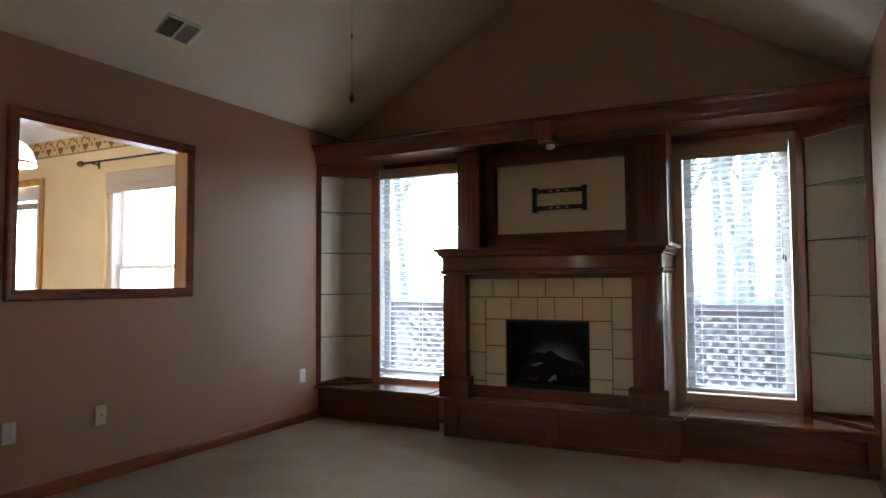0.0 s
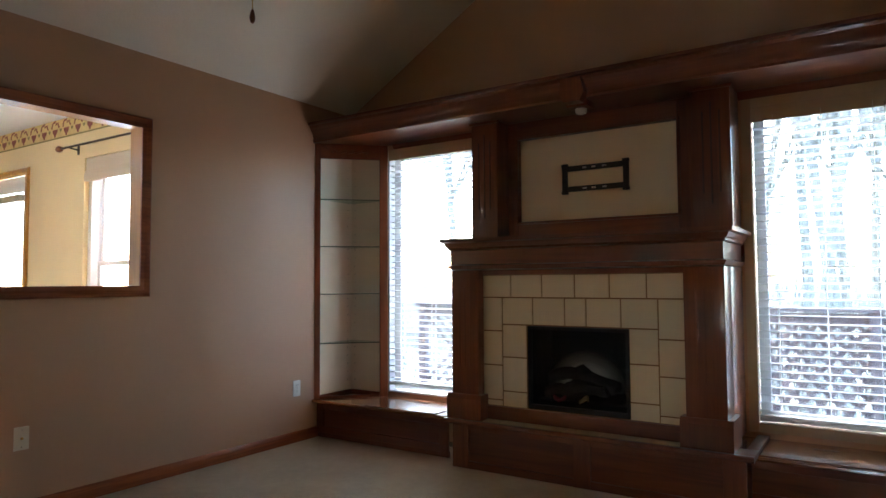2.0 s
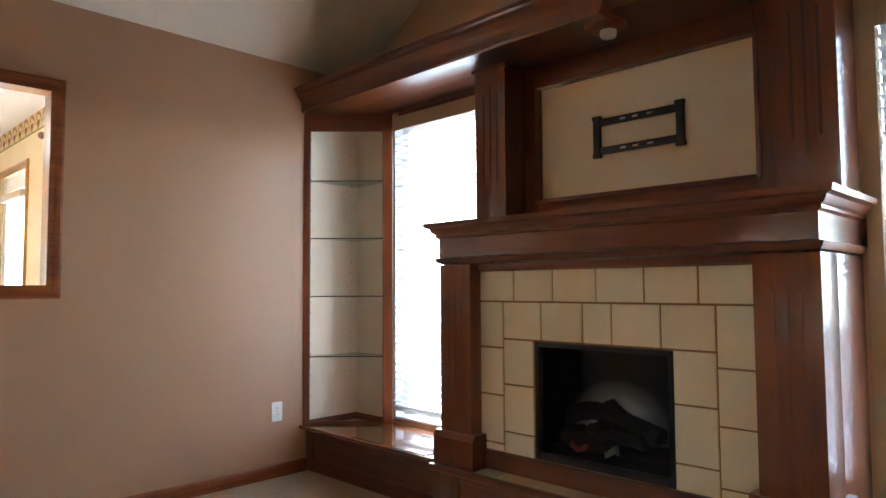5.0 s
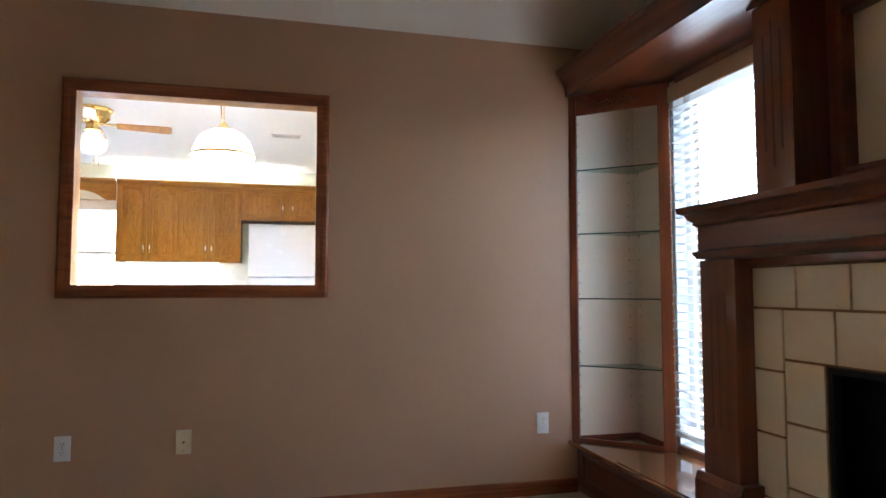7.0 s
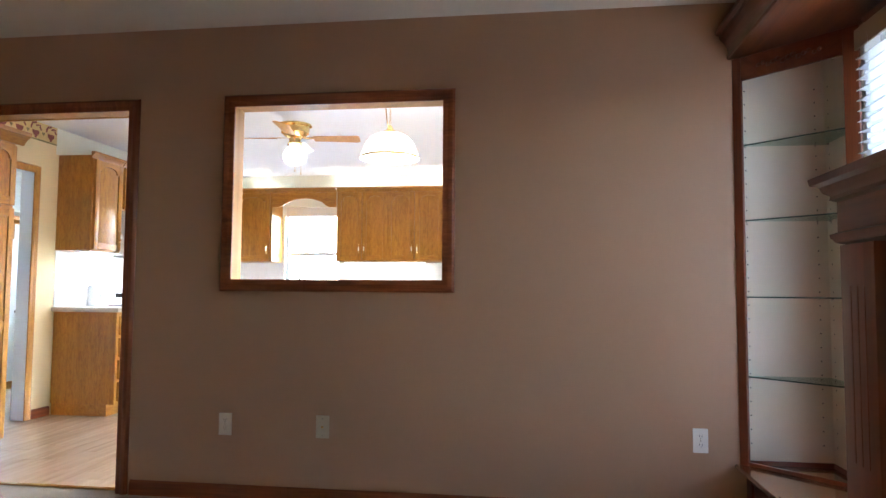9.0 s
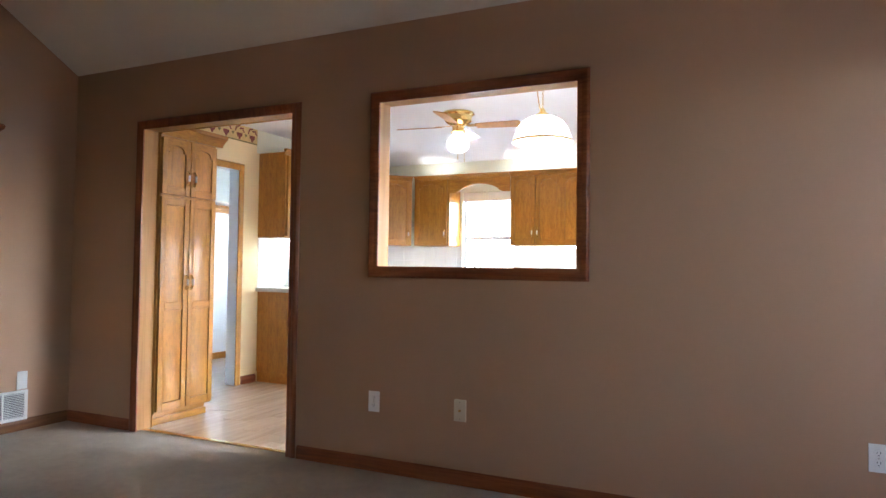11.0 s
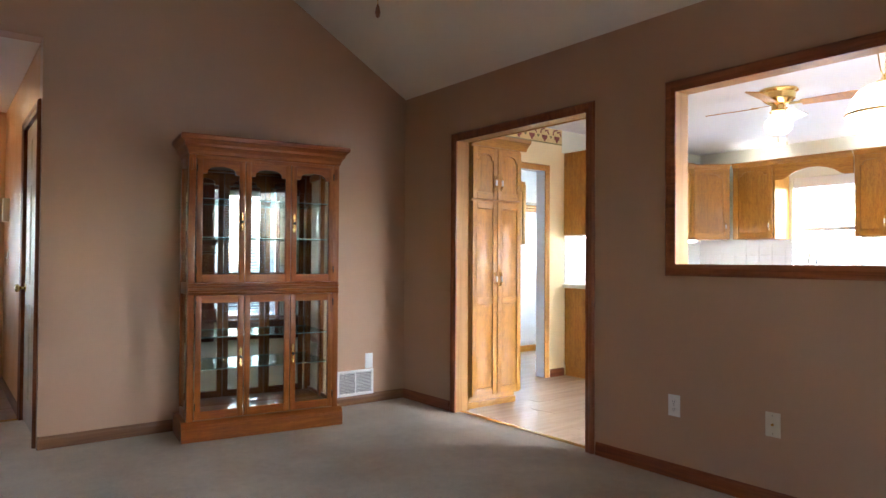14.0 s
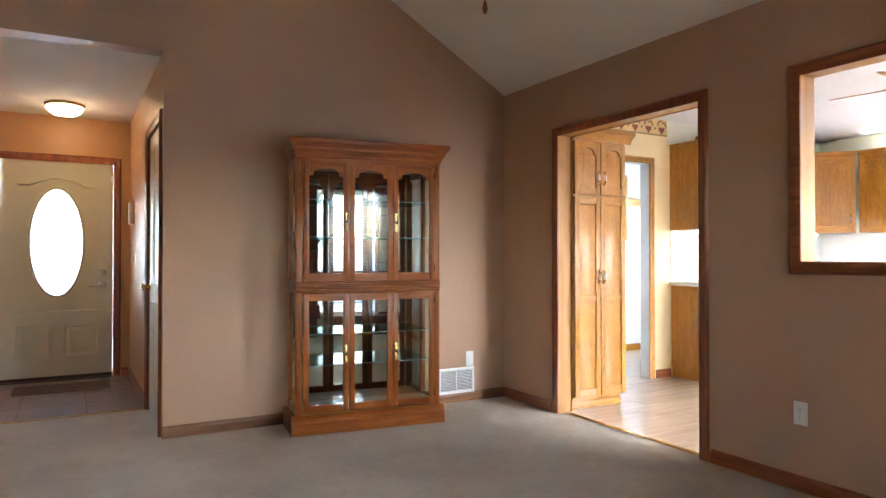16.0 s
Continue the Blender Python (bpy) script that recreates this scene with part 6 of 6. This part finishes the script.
# pantry
pan = thing("pantry_cabinet", "tall honey oak pantry cabinet with four doors and crown", "pantry", pose(-3.93, 0.455, 0))
pw = 0.525 / 2
part("body", boxed(-pw, pw, -0.66, -0.006, 0.09, 2.06, 0.002), OAK["z"], pan)
part("toe_kick", boxed(-pw + 0.004, pw - 0.004, -0.65, -0.06, 0.0, 0.09, 0.001), OAK["x"], pan)
part("shoe_moulding", boxed(-pw, pw, -0.058, -0.044, 0.0, 0.05, 0.004), OAK["x"], pan)
part("face_frame", boxed(-pw, pw, -0.006, -0.001, 0.09, 2.06, 0.001), OAK["z"], pan)
for s in (-1, 1):
    a, b = (-pw + 0.008, -0.003) if s < 0 else (0.003, pw - 0.008)
    hd = "r" if s < 0 else "l"
    kdoor(pan, a, b, 1.622, 2.020, True, 0.0, hd, True)
    d = kdoor(pan, a, b, 0.105, 1.602, False, 0.0, None)
    part("lock_rail", boxed(a + 0.044, b - 0.044, 0.008, 0.0196, 0.805, 0.860, 0.002), OAK["x"], d)
    kpull(d, b - 0.022 if s < 0 else a + 0.022, 1.00, 0.02)
part("crown", prismed([(o * 1.8 - 0.001, z * 1.55 + 2.035) for o, z in KCROWN], "x", -pw - 0.06, pw), OAK["x"], pan)
part("crown_return", boxed(-pw - 0.06, -pw, -0.66, -0.0015, 2.085, 2.12, 0.004), OAK["y"], pan)

# laundry
lc = upper("laundry_cabinet", "small oak cabinet on the laundry wall", pose(-5.75, -1.38, 1.34, 0, 0, 0), 0.62, 0.31, 0.76, [(-0.30, -0.003, "r"), (0.003, 0.30, "l")], crown=False, group="laundry")
ls = thing("closet_shelf", "white laundry shelf with a wooden hanging rod on brackets", "shelf", Matrix.Translation((-6.53, -1.70, 1.86)))
part("shelf_board", boxed(-0.45, 0.45, 0.0, 0.30, 0.0, 0.018), WHITE, ls)
part("cleat", boxed(-0.45, 0.45, 0.0, 0.018, -0.09, -0.001), OAK["x"], ls)
part("hanging_rod", tubed((-0.45, 0.25, -0.06), (0.45, 0.25, -0.06), 0.016), OAK["x"], ls)
for x in (-0.15,):
    part("bracket", box(box(bmesh.new(), x - 0.012, x + 0.012, 0.019, 0.03, -0.26, -0.001, 0.002), x - 0.012, x + 0.012, 0.03, 0.27, -0.085, -0.035, 0.003), OAK["z"], ls)
# plain round black knob, its use not known
wk = thing("wall_knob", "small round black knob on the laundry wall", "coat hook", Matrix.Translation((-6.79, -1.70, 0.82)))
part("stem", lathed([(0.0, 0.0), (0.018, 0.0), (0.018, 0.006), (0.010, 0.010), (0.010, 0.02)], pose(0, 0, 0, -90), 14), BLACK, wk)
part("ball", lathed([(0.010, 0.02), (0.022, 0.03), (0.026, 0.04), (0.018, 0.052), (0, 0.055)], pose(0, 0, 0, -90), 14), BLACK, wk)

# pendant lamp over the table place
PX, PY = -4.74, 2.885
pend = thing("pendant_lamp", "frosted glass bell pendant with brass cap on a chain, lit", "pendant lamp", Matrix.Translation((PX, PY, 1.995)))
part("shade", lathed([(0.203, 0.0), (0.205, 0.012), (0.196, 0.035), (0.186, 0.060), (0.170, 0.105), (0.140, 0.145), (0.095, 0.172), (0.055, 0.182), (0.04, 0.184), (0.04, 0.180), (0.09, 0.168), (0.135, 0.141), (0.165, 0.10), (0.181, 0.058), (0.191, 0.034), (0.200, 0.010)], n=40), LITW, pend, "ribbed white glass shade, lit")
part("rim", lathed([(0.2055, 0.0), (0.210, 0.008), (0.2075, 0.018), (0.2035, 0.014)], n=40), BRASS, pend, "brass rim")
part("cap", lathed([(0.056, 0.180), (0.050, 0.196), (0.030, 0.206), (0.018, 0.228), (0.010, 0.24), (0, 0.242)], n=20), BRASS, pend)
for i in range(13):
    z = 0.245 + i * 0.0165
    bm = bmesh.new()
    rr = [Vector((0.0065 * math.cos(a), 0, 0.011 * math.sin(a))) for a in np.linspace(0, 2 * math.pi, 9)]
    for a, b in zip(rr, rr[1:]):
        tube(bm, a, b, 0.0016, n=5)
    bmesh.ops.transform(bm, matrix=Matrix.Translation((0, 0, z)) @ Matrix.Rotation(radians(90 * (i % 2)), 4, "Z"), verts=bm.verts[:])
    part("chain_link", bm, BRASS, pend)
bm = bmesh.new()
cp = [Vector((0.10 * k, -0.02 * k, 0.24 + 0.23 * k - 0.10 * math.sin(math.pi * k))) for k in np.linspace(0, 1, 10)]
for a, b in zip(cp, cp[1:]):
    tube(bm, a, b, 0.004, n=6)
part("swag_cord", bm, BRASS, pend, "swagged brass chain and cord")
part("canopy", lathed([(0.0, 0.469), (0.06, 0.469), (0.055, 0.452), (0.012, 0.444), (0.0, 0.444)], n=20), BRASS, pend)

# kitchen fan
FX, FY = -5.52, 1.90
kf = thing("kitchen_ceiling_fan", "brass hugger ceiling fan with wooden blades and lit globe", "ceiling fan", Matrix.Translation((FX, FY, 2.12)))
part("motor", lathed([(0.0, 0.344), (0.135, 0.344), (0.14, 0.33), (0.12, 0.315), (0.115, 0.27), (0.085, 0.245), (0.05, 0.225), (0.05, 0.19), (0.065, 0.175), (0.04, 0.155), (0.0, 0.155)], n=32), BRASS, kf, "polished brass motor housing")
for i in range(4):
    a = radians(98 + 90 * i)
    R = Matrix.Translation((0, 0, 0.225)) @ Matrix.Rotation(a, 4, "Z") @ Matrix.Rotation(radians(-12), 4, "X")
    bm = prismed([(0.16, -0.045), (0.52, -0.062), (0.545, -0.045), (0.545, 0.045), (0.52, 0.062), (0.16, 0.045)], "z", -0.003, 0.003)
    bmesh.ops.transform(bm, matrix=R, verts=bm.verts[:])
    bl = part("blade", bm, OAK["x"], kf, "wooden fan blade")
    bm = boxed(0.07, 0.20, -0.02, 0.02, 0.003, 0.008, 0.002)
    bmesh.ops.transform(bm, matrix=R, verts=bm.verts[:])
    part("blade_arm", bm, BRASS, bl)
part("globe", lathed([(0.04, 0.160), (0.062, 0.140), (0.090, 0.105), (0.098, 0.070), (0.088, 0.035), (0.055, 0.010), (0.0, 0.0)], n=28), LITW, kf, "white glass globe, lit")
for s in (-1, 1):
    part("pull_chain", tube(tubed((s * 0.07, 0.03, -0.045), (s * 0.07, 0.03, 0.16), 0.0015, n=6), (s * 0.07, 0.03, -0.07), (s * 0.07, 0.03, -0.045), 0.005, 0.003, 8), BRASS, kf)
kv = thing("ceiling_vent", "small white vent in the kitchen ceiling", "vent", Matrix.Translation((-6.069, 3.316, KC)))
part("frame", boxed(-0.05, 0.05, -0.13, 0.13, -0.008, 0.0, 0.002), paint("grey_vent", (0.68, 0.68, 0.68), 0.4, 0.03), kv)
for i in range(5):
    part("slat", boxed(-0.038 + i * 0.019, -0.032 + i * 0.019, -0.115, 0.115, -0.011, -0.008, 0.001), STEEL, kv)

# dining window, shade, rod, glazed door
window_unit("window_4", DWIN[0], DWIN[1], DWIN[2], DWIN[3], KN + 0.035, VINYL, "white double-hung dining window", rail=1.30, casing_w=0.05)
rs = thing("roller_shade", "beige roman shade drawn up at the dining window", "window shade", Matrix.Translation(((DWIN[0] + DWIN[1]) / 2, KN + 0.012, 1.93)))
part("fabric", boxed(-0.475, 0.475, -0.004, 0.004, 0.02, 0.178, 0.002), SHADEF, rs)
for i in range(3):
    part("fold", boxed(-0.475, 0.475, -0.022 + 0.004 * i, 0.016, 0.0 + 0.018 * i, 0.05 + 0.016 * i, 0.006), SHADEF, rs)
rod = thing("curtain_rod", "dark bronze curtain rod with a wooden finial above the window", "curtain rod", Matrix.Translation((-4.55, KN - 0.075, 2.195)))
part("pole", tubed((-0.72, 0, 0), (0.72, 0, 0), 0.0085), RODM, rod)
for s in (-1, 1):
    part("finial", lathed([(0.009, 0), (0.02, 0.008), (0.026, 0.03), (0.02, 0.052), (0.006, 0.064), (0, 0.066)], Matrix.Translation((s * 0.72, 0, 0)) @ pose(0, 0, 0, 0, 90 * s, 0), 16), OAKD["x"], rod, "turned wooden finial")
    part("bracket", box(tube(bmesh.new(), (s * 0.60, 0, -0.006), (s * 0.60, 0.075, -0.015), 0.006, n=8), s * 0.60 - 0.012, s * 0.60 + 0.012, 0.067, 0.075, -0.05, 0.02, 0.002), RODM, rod)
casing("glazed_door_casing_trim", on_x(KN, -1), PDOOR[0] + 0.012, PDOOR[1] - 0.012, 0, PDOOR[3] - 0.012, OAK["z"], False, "oak casing round the glazed back door")
gd = thing("door_4", "white glazed back door with a small shade, closed", "door", Matrix.Translation(((PDOOR[0] + PDOOR[1]) / 2, KN + 0.03, 0.012)), kind="structure")
gw = (PDOOR[1] - PDOOR[0]) / 2 - 0.004
for a0, a1, b0, b1 in ((-gw, -gw + 0.12, 0, 2.06), (gw - 0.12, gw, 0, 2.06), (-gw + 0.12, gw - 0.12, 0, 0.25), (-gw + 0.12, gw - 0.12, 1.93, 2.06)):
    part("stile" if b1 - b0 > 1 else "rail", boxed(a0, a1, 0, 0.044, b0, b1), WHITE, gd)
g = part("pane", boxed(-gw + 0.12, gw - 0.12, 0.02, 0.024, 0.25, 1.93, 0), PANE, gd, "clear glass")
part("muntin", boxed(-gw + 0.12, gw - 0.12, 0.012, 0.032, 1.12, 1.135, 0.001), WHITE, gd)
part("shade_cassette", boxed(-gw + 0.10, gw - 0.10, -0.05, -0.002, 1.84, 1.90, 0.008), SHADEF, gd)
part("knob", lathed([(0.026, 0), (0.026, 0.006), (0.011, 0.012), (0.011, 0.03), (0.026, 0.045), (0.02, 0.062), (0, 0.066)], Matrix.Translation((gw - 0.06, 0, 0.98)) @ pose(0, 0, 0, 90), 16), NICKEL, gd)
part("alarm_sensor", boxed(gw - 0.05, gw - 0.02, -0.014, -0.001, 1.86, 1.95, 0.003), CERAM, gd)

# wallpaper border with urns of flowers
BORD = paint("tan_border_paper", (0.60, 0.44, 0.18), 0.7, 0.12, 80, 0.05, 14.0)
URN = paint("red_brown_print", (0.20, 0.045, 0.030), 0.7, 0.25, 80, 0.03, 30.0)
LEAF = paint("olive_print", (0.20, 0.16, 0.055), 0.7, 0.2, 80, 0.03, 30.0)


def border(m, u0, u1):
    ob = thing("wallpaper_border", "tan wallpaper border with red flower urns below the ceiling", "wallpaper", m, kind="structure")
    part("paper", boxed(u0, u1, 0.0, 0.0015, KC - 0.155, KC - 0.002, 0), BORD, ob)
    part("edge_band", boxed(u0, u1, 0.0016, 0.0026, KC - 0.155, KC - 0.143, 0), LEAF, ob)
    cnt = int((u1 - u0) / 0.175)
    urn = bmesh.new()
    prism(urn, [(-0.010, -0.046), (0.010, -0.046), (0.008, -0.036), (0.026, -0.018), (0.030, 0.004), (-0.030, 0.004), (-0.026, -0.018), (-0.008, -0.036)], "y", 0.0016, 0.0026)
    rnd = random.Random(5)
    for i in range(11):
        a = math.pi * (i + 0.5) / 11
        q = 0.026 + 0.020 * rnd.random()
        lathe(urn, [(0.0, 0.0024), (0.0075, 0.0023), (0.0075, 0.0016)], Matrix.Translation((q * math.cos(a), 0, 0.012 + q * math.sin(a))) @ pose(0, 0, 0, -90), 8)
    me = mesh_of("urn_print", urn, URN, False)
    hb = bmesh.new()
    prism(hb, [(0, -0.022), (0.018, 0.0), (0.012, 0.012), (0, 0.006), (-0.012, 0.012), (-0.018, 0.0)], "y", 0.0016, 0.0026)
    mh = mesh_of("heart_print", hb, LEAF, False)
    for i in range(cnt):
        u = u0 + 0.09 + i * 0.175
        piece("urn_print", me, ob, pose(u, 0, KC - 0.080) @ Matrix.Diagonal((1.35, 1, 1.25, 1)))
        piece("heart_print", mh, ob, pose(u + 0.0875, 0, KC - 0.085))


border(pose(0, KN, 0, 0, 0, 180), 3.68, 7.92)
border(pose(0, KS, 0), -5.44, -4.28)

# plank floor of the kitchen
kfl = thing("kitchen_floor", "light wood-look plank floor of the kitchen", "floor", Matrix.Translation((-5.7, 1.8, 0)), kind="structure")
pk = mesh_of("plank", boxed(-0.4475, 0.4475, -0.0585, 0.0585, -0.010, -0.001, 0.0006), VPLANK["x"])
rnd = random.Random(3)
for j in range(36):
    off = rnd.random() * 0.9
    y = KS - 0.06 + 0.118 * (j + 0.5)
    for i in range(-1, 6):
        x = KW + off + 0.896 * i + 0.45
        if KW - 0.1 < x - 0.2 and x + 0.45 < XW - 0.04 + 0.46:
            if x + 0.4475 > XW - 0.06:
                continue
            piece("plank", pk, kfl, pose(x + 5.7, y - 1.8, 0))
bm = boxed(KW, XW - 0.06, -1.8, KN, -0.0115, -0.0022, 0)
structure("kitchen_underlay", bm, VPLANK["x"], "light wood-look floor under the planks and in the laundry", "floor")
structure("carpet_edge_trim", prismed([(XW - 0.085, 0), (XW - 0.045, 0), (XW - 0.05, 0.005), (XW - 0.08, 0.005)], "y", DOOR[0] + 0.012, DOOR[1] - 0.012), BRASS, "metal strip between carpet and planks", "trim")


# ---- outdoors ----
bm = bmesh.new()
bmesh.ops.create_grid(bm, x_segments=2, y_segments=2, size=900)
bmesh.ops.translate(bm, vec=(0, 0, -1.6), verts=bm.verts[:])
structure("ground", bm, GRASS, "winter lawn behind the house, coloured very pale to bounce daylight", "ground")
deck = thing("deck", "weathered wooden deck boards outside the windows", "deck", Matrix.Translation((-1.5, 6.6, -0.16)), kind="structure")
dbm = mesh_of("board", boxed(-3.2, 3.2, -0.068, 0.068, -0.03, 0.0, 0.003), DECKW["x"])
for i in range(16):
    piece("board", dbm, deck, pose(0, -1.06 + i * 0.142, 0))
for x in (-3.0, 0.0, 3.0):
    for y in (-0.9, 1.1):
        part("pier", boxed(x - 0.07, x + 0.07, y - 0.07, y + 0.07, -1.44, -0.031), DECKW["z"], deck)
rail = thing("deck_railing", "weathered wooden deck railing with diagonal lattice", "railing", Matrix.Translation((-1.5, 7.75, -0.158)), kind="structure")
RZ0, RZ1 = 0.10, 0.93
for x in (-3.1, -1.35, 0.0, 1.46, 3.1):
    part("post", boxed(x - 0.045, x + 0.045, -0.045, 0.045, 0, 1.03), DECKW["z"], rail)
part("top_rail", boxed(-3.2, 3.2, -0.07, 0.07, 1.03, 1.07), DECKW["x"], rail)
part("upper_rail", boxed(-3.1, 3.1, -0.02, 0.02, RZ1, RZ1 + 0.09), DECKW["x"], rail)
part("lower_rail", boxed(-3.1, 3.1, -0.02, 0.02, RZ0 - 0.09, RZ0), DECKW["x"], rail)
LH = RZ1 - RZ0
lt = {}
for s in (-1, 1):
    bm = boxed(-0.019, 0.019, 0.0 if s > 0 else 0.009, 0.008 if s > 0 else 0.017, -LH * 0.707, LH * 0.707, 0)
    bmesh.ops.transform(bm, matrix=Matrix.Rotation(radians(45 * s), 4, "Y"), verts=bm.verts[:])
    lt[s] = mesh_of("lath", bm, DECKW["z"], False)
for i in range(44):
    for s in (-1, 1):
        x = -3.1 + LH / 2 + i * 0.138
        if x < 3.1 - LH / 2:
            piece("lath", lt[s], rail, pose(x, 0.022, (RZ0 + RZ1) / 2))


def tree(x, y, h, seed, lean=0.0):
    """Bare tree: tapered trunk, limbs and many twigs."""
    r = random.Random(seed)
    ob = thing("tree", "bare leafless winter tree with grey bark", "tree", Matrix.Translation((x, y, -1.6)), "trees behind the deck")
    trunk, limbs, twigs = bmesh.new(), bmesh.new(), bmesh.new()

    def limb(bm, p, d, length, rad, depth):
        segs = 5 if depth < 2 else 3
        for i in range(segs):
            q = p + d * (length / segs)
            r1 = rad * (1 - 0.5 * (i + 1) / segs)
            tube(bm, p, q, rad * (1 - 0.5 * i / segs), r1, 7 if depth < 2 else 4, False)
            if depth < 3:
                for _ in range(2 if depth else (0 if i < 1 else 3)):
                    nd = (d + Vector((r.uniform(-1, 1), r.uniform(-1, 1), r.uniform(-0.1, 0.9))) * (0.85 if depth else 0.8)).normalized()
                    limb(limbs if depth == 0 else twigs, q, nd, length * r.uniform(0.35, 0.6), r1 * 0.5, depth + 1)
            p = q
            d = (d + Vector((r.uniform(-1, 1), r.uniform(-1, 1), r.uniform(-0.3, 0.5))) * 0.10).normalized()
    limb(trunk, Vector((0, 0, 0)), Vector((lean, 0, 1)).normalized(), h, h * 0.0100, 0)
    part("trunk", trunk, BARK, ob)
    part("limbs", limbs, BARK, ob)
    part("twigs", twigs, BARK, ob, "fine bare twigs")
    return ob


for i, (x, y, h, l) in enumerate(((0.1, 12.5, 11, 0.05), (-0.5, 14.5, 12, -0.08), (0.9, 14, 10, 0.02), (-1.4, 17, 13, 0.05), (0.5, 18, 12, -0.05), (1.8, 19, 13, 0.03), (-2.6, 20, 12, 0.0), (-4.2, 14, 11, 0.12), (-5.6, 17, 13, -0.04), (-7.2, 16, 12, 0.05), (-0.2, 22, 14, 0.03), (-3.4, 23, 14, -0.06), (-6.4, 24, 14, 0.0), (3.0, 16, 12, -0.1), (-0.9, 13, 11, 0.06), (-8.6, 15, 12, -0.05), (-9.2, 20, 13, 0.0), (-1.9, 15.5, 12, -0.04), (0.0, 16.5, 13, 0.1), (-0.7, 19, 13, 0.0))):
    tree(x, y, h, 40 + i, l)
hedge = random.Random(9)
bm = bmesh.new()
for i in range(2600):
    p = Vector((hedge.uniform(-22, 14), hedge.uniform(15, 32), -1.6))
    d = Vector((hedge.uniform(-0.5, 0.5), hedge.uniform(-0.3, 0.3), 1)).normalized()
    tube(bm, p, p + d * hedge.uniform(1.5, 5.0), 0.024, 0.005, 4, False)
tagged(new("distant_brush", mesh_of("distant_brush", bm, BARK)), "leafless brush along the far edge of the lawn", "brush", kind="stuff")
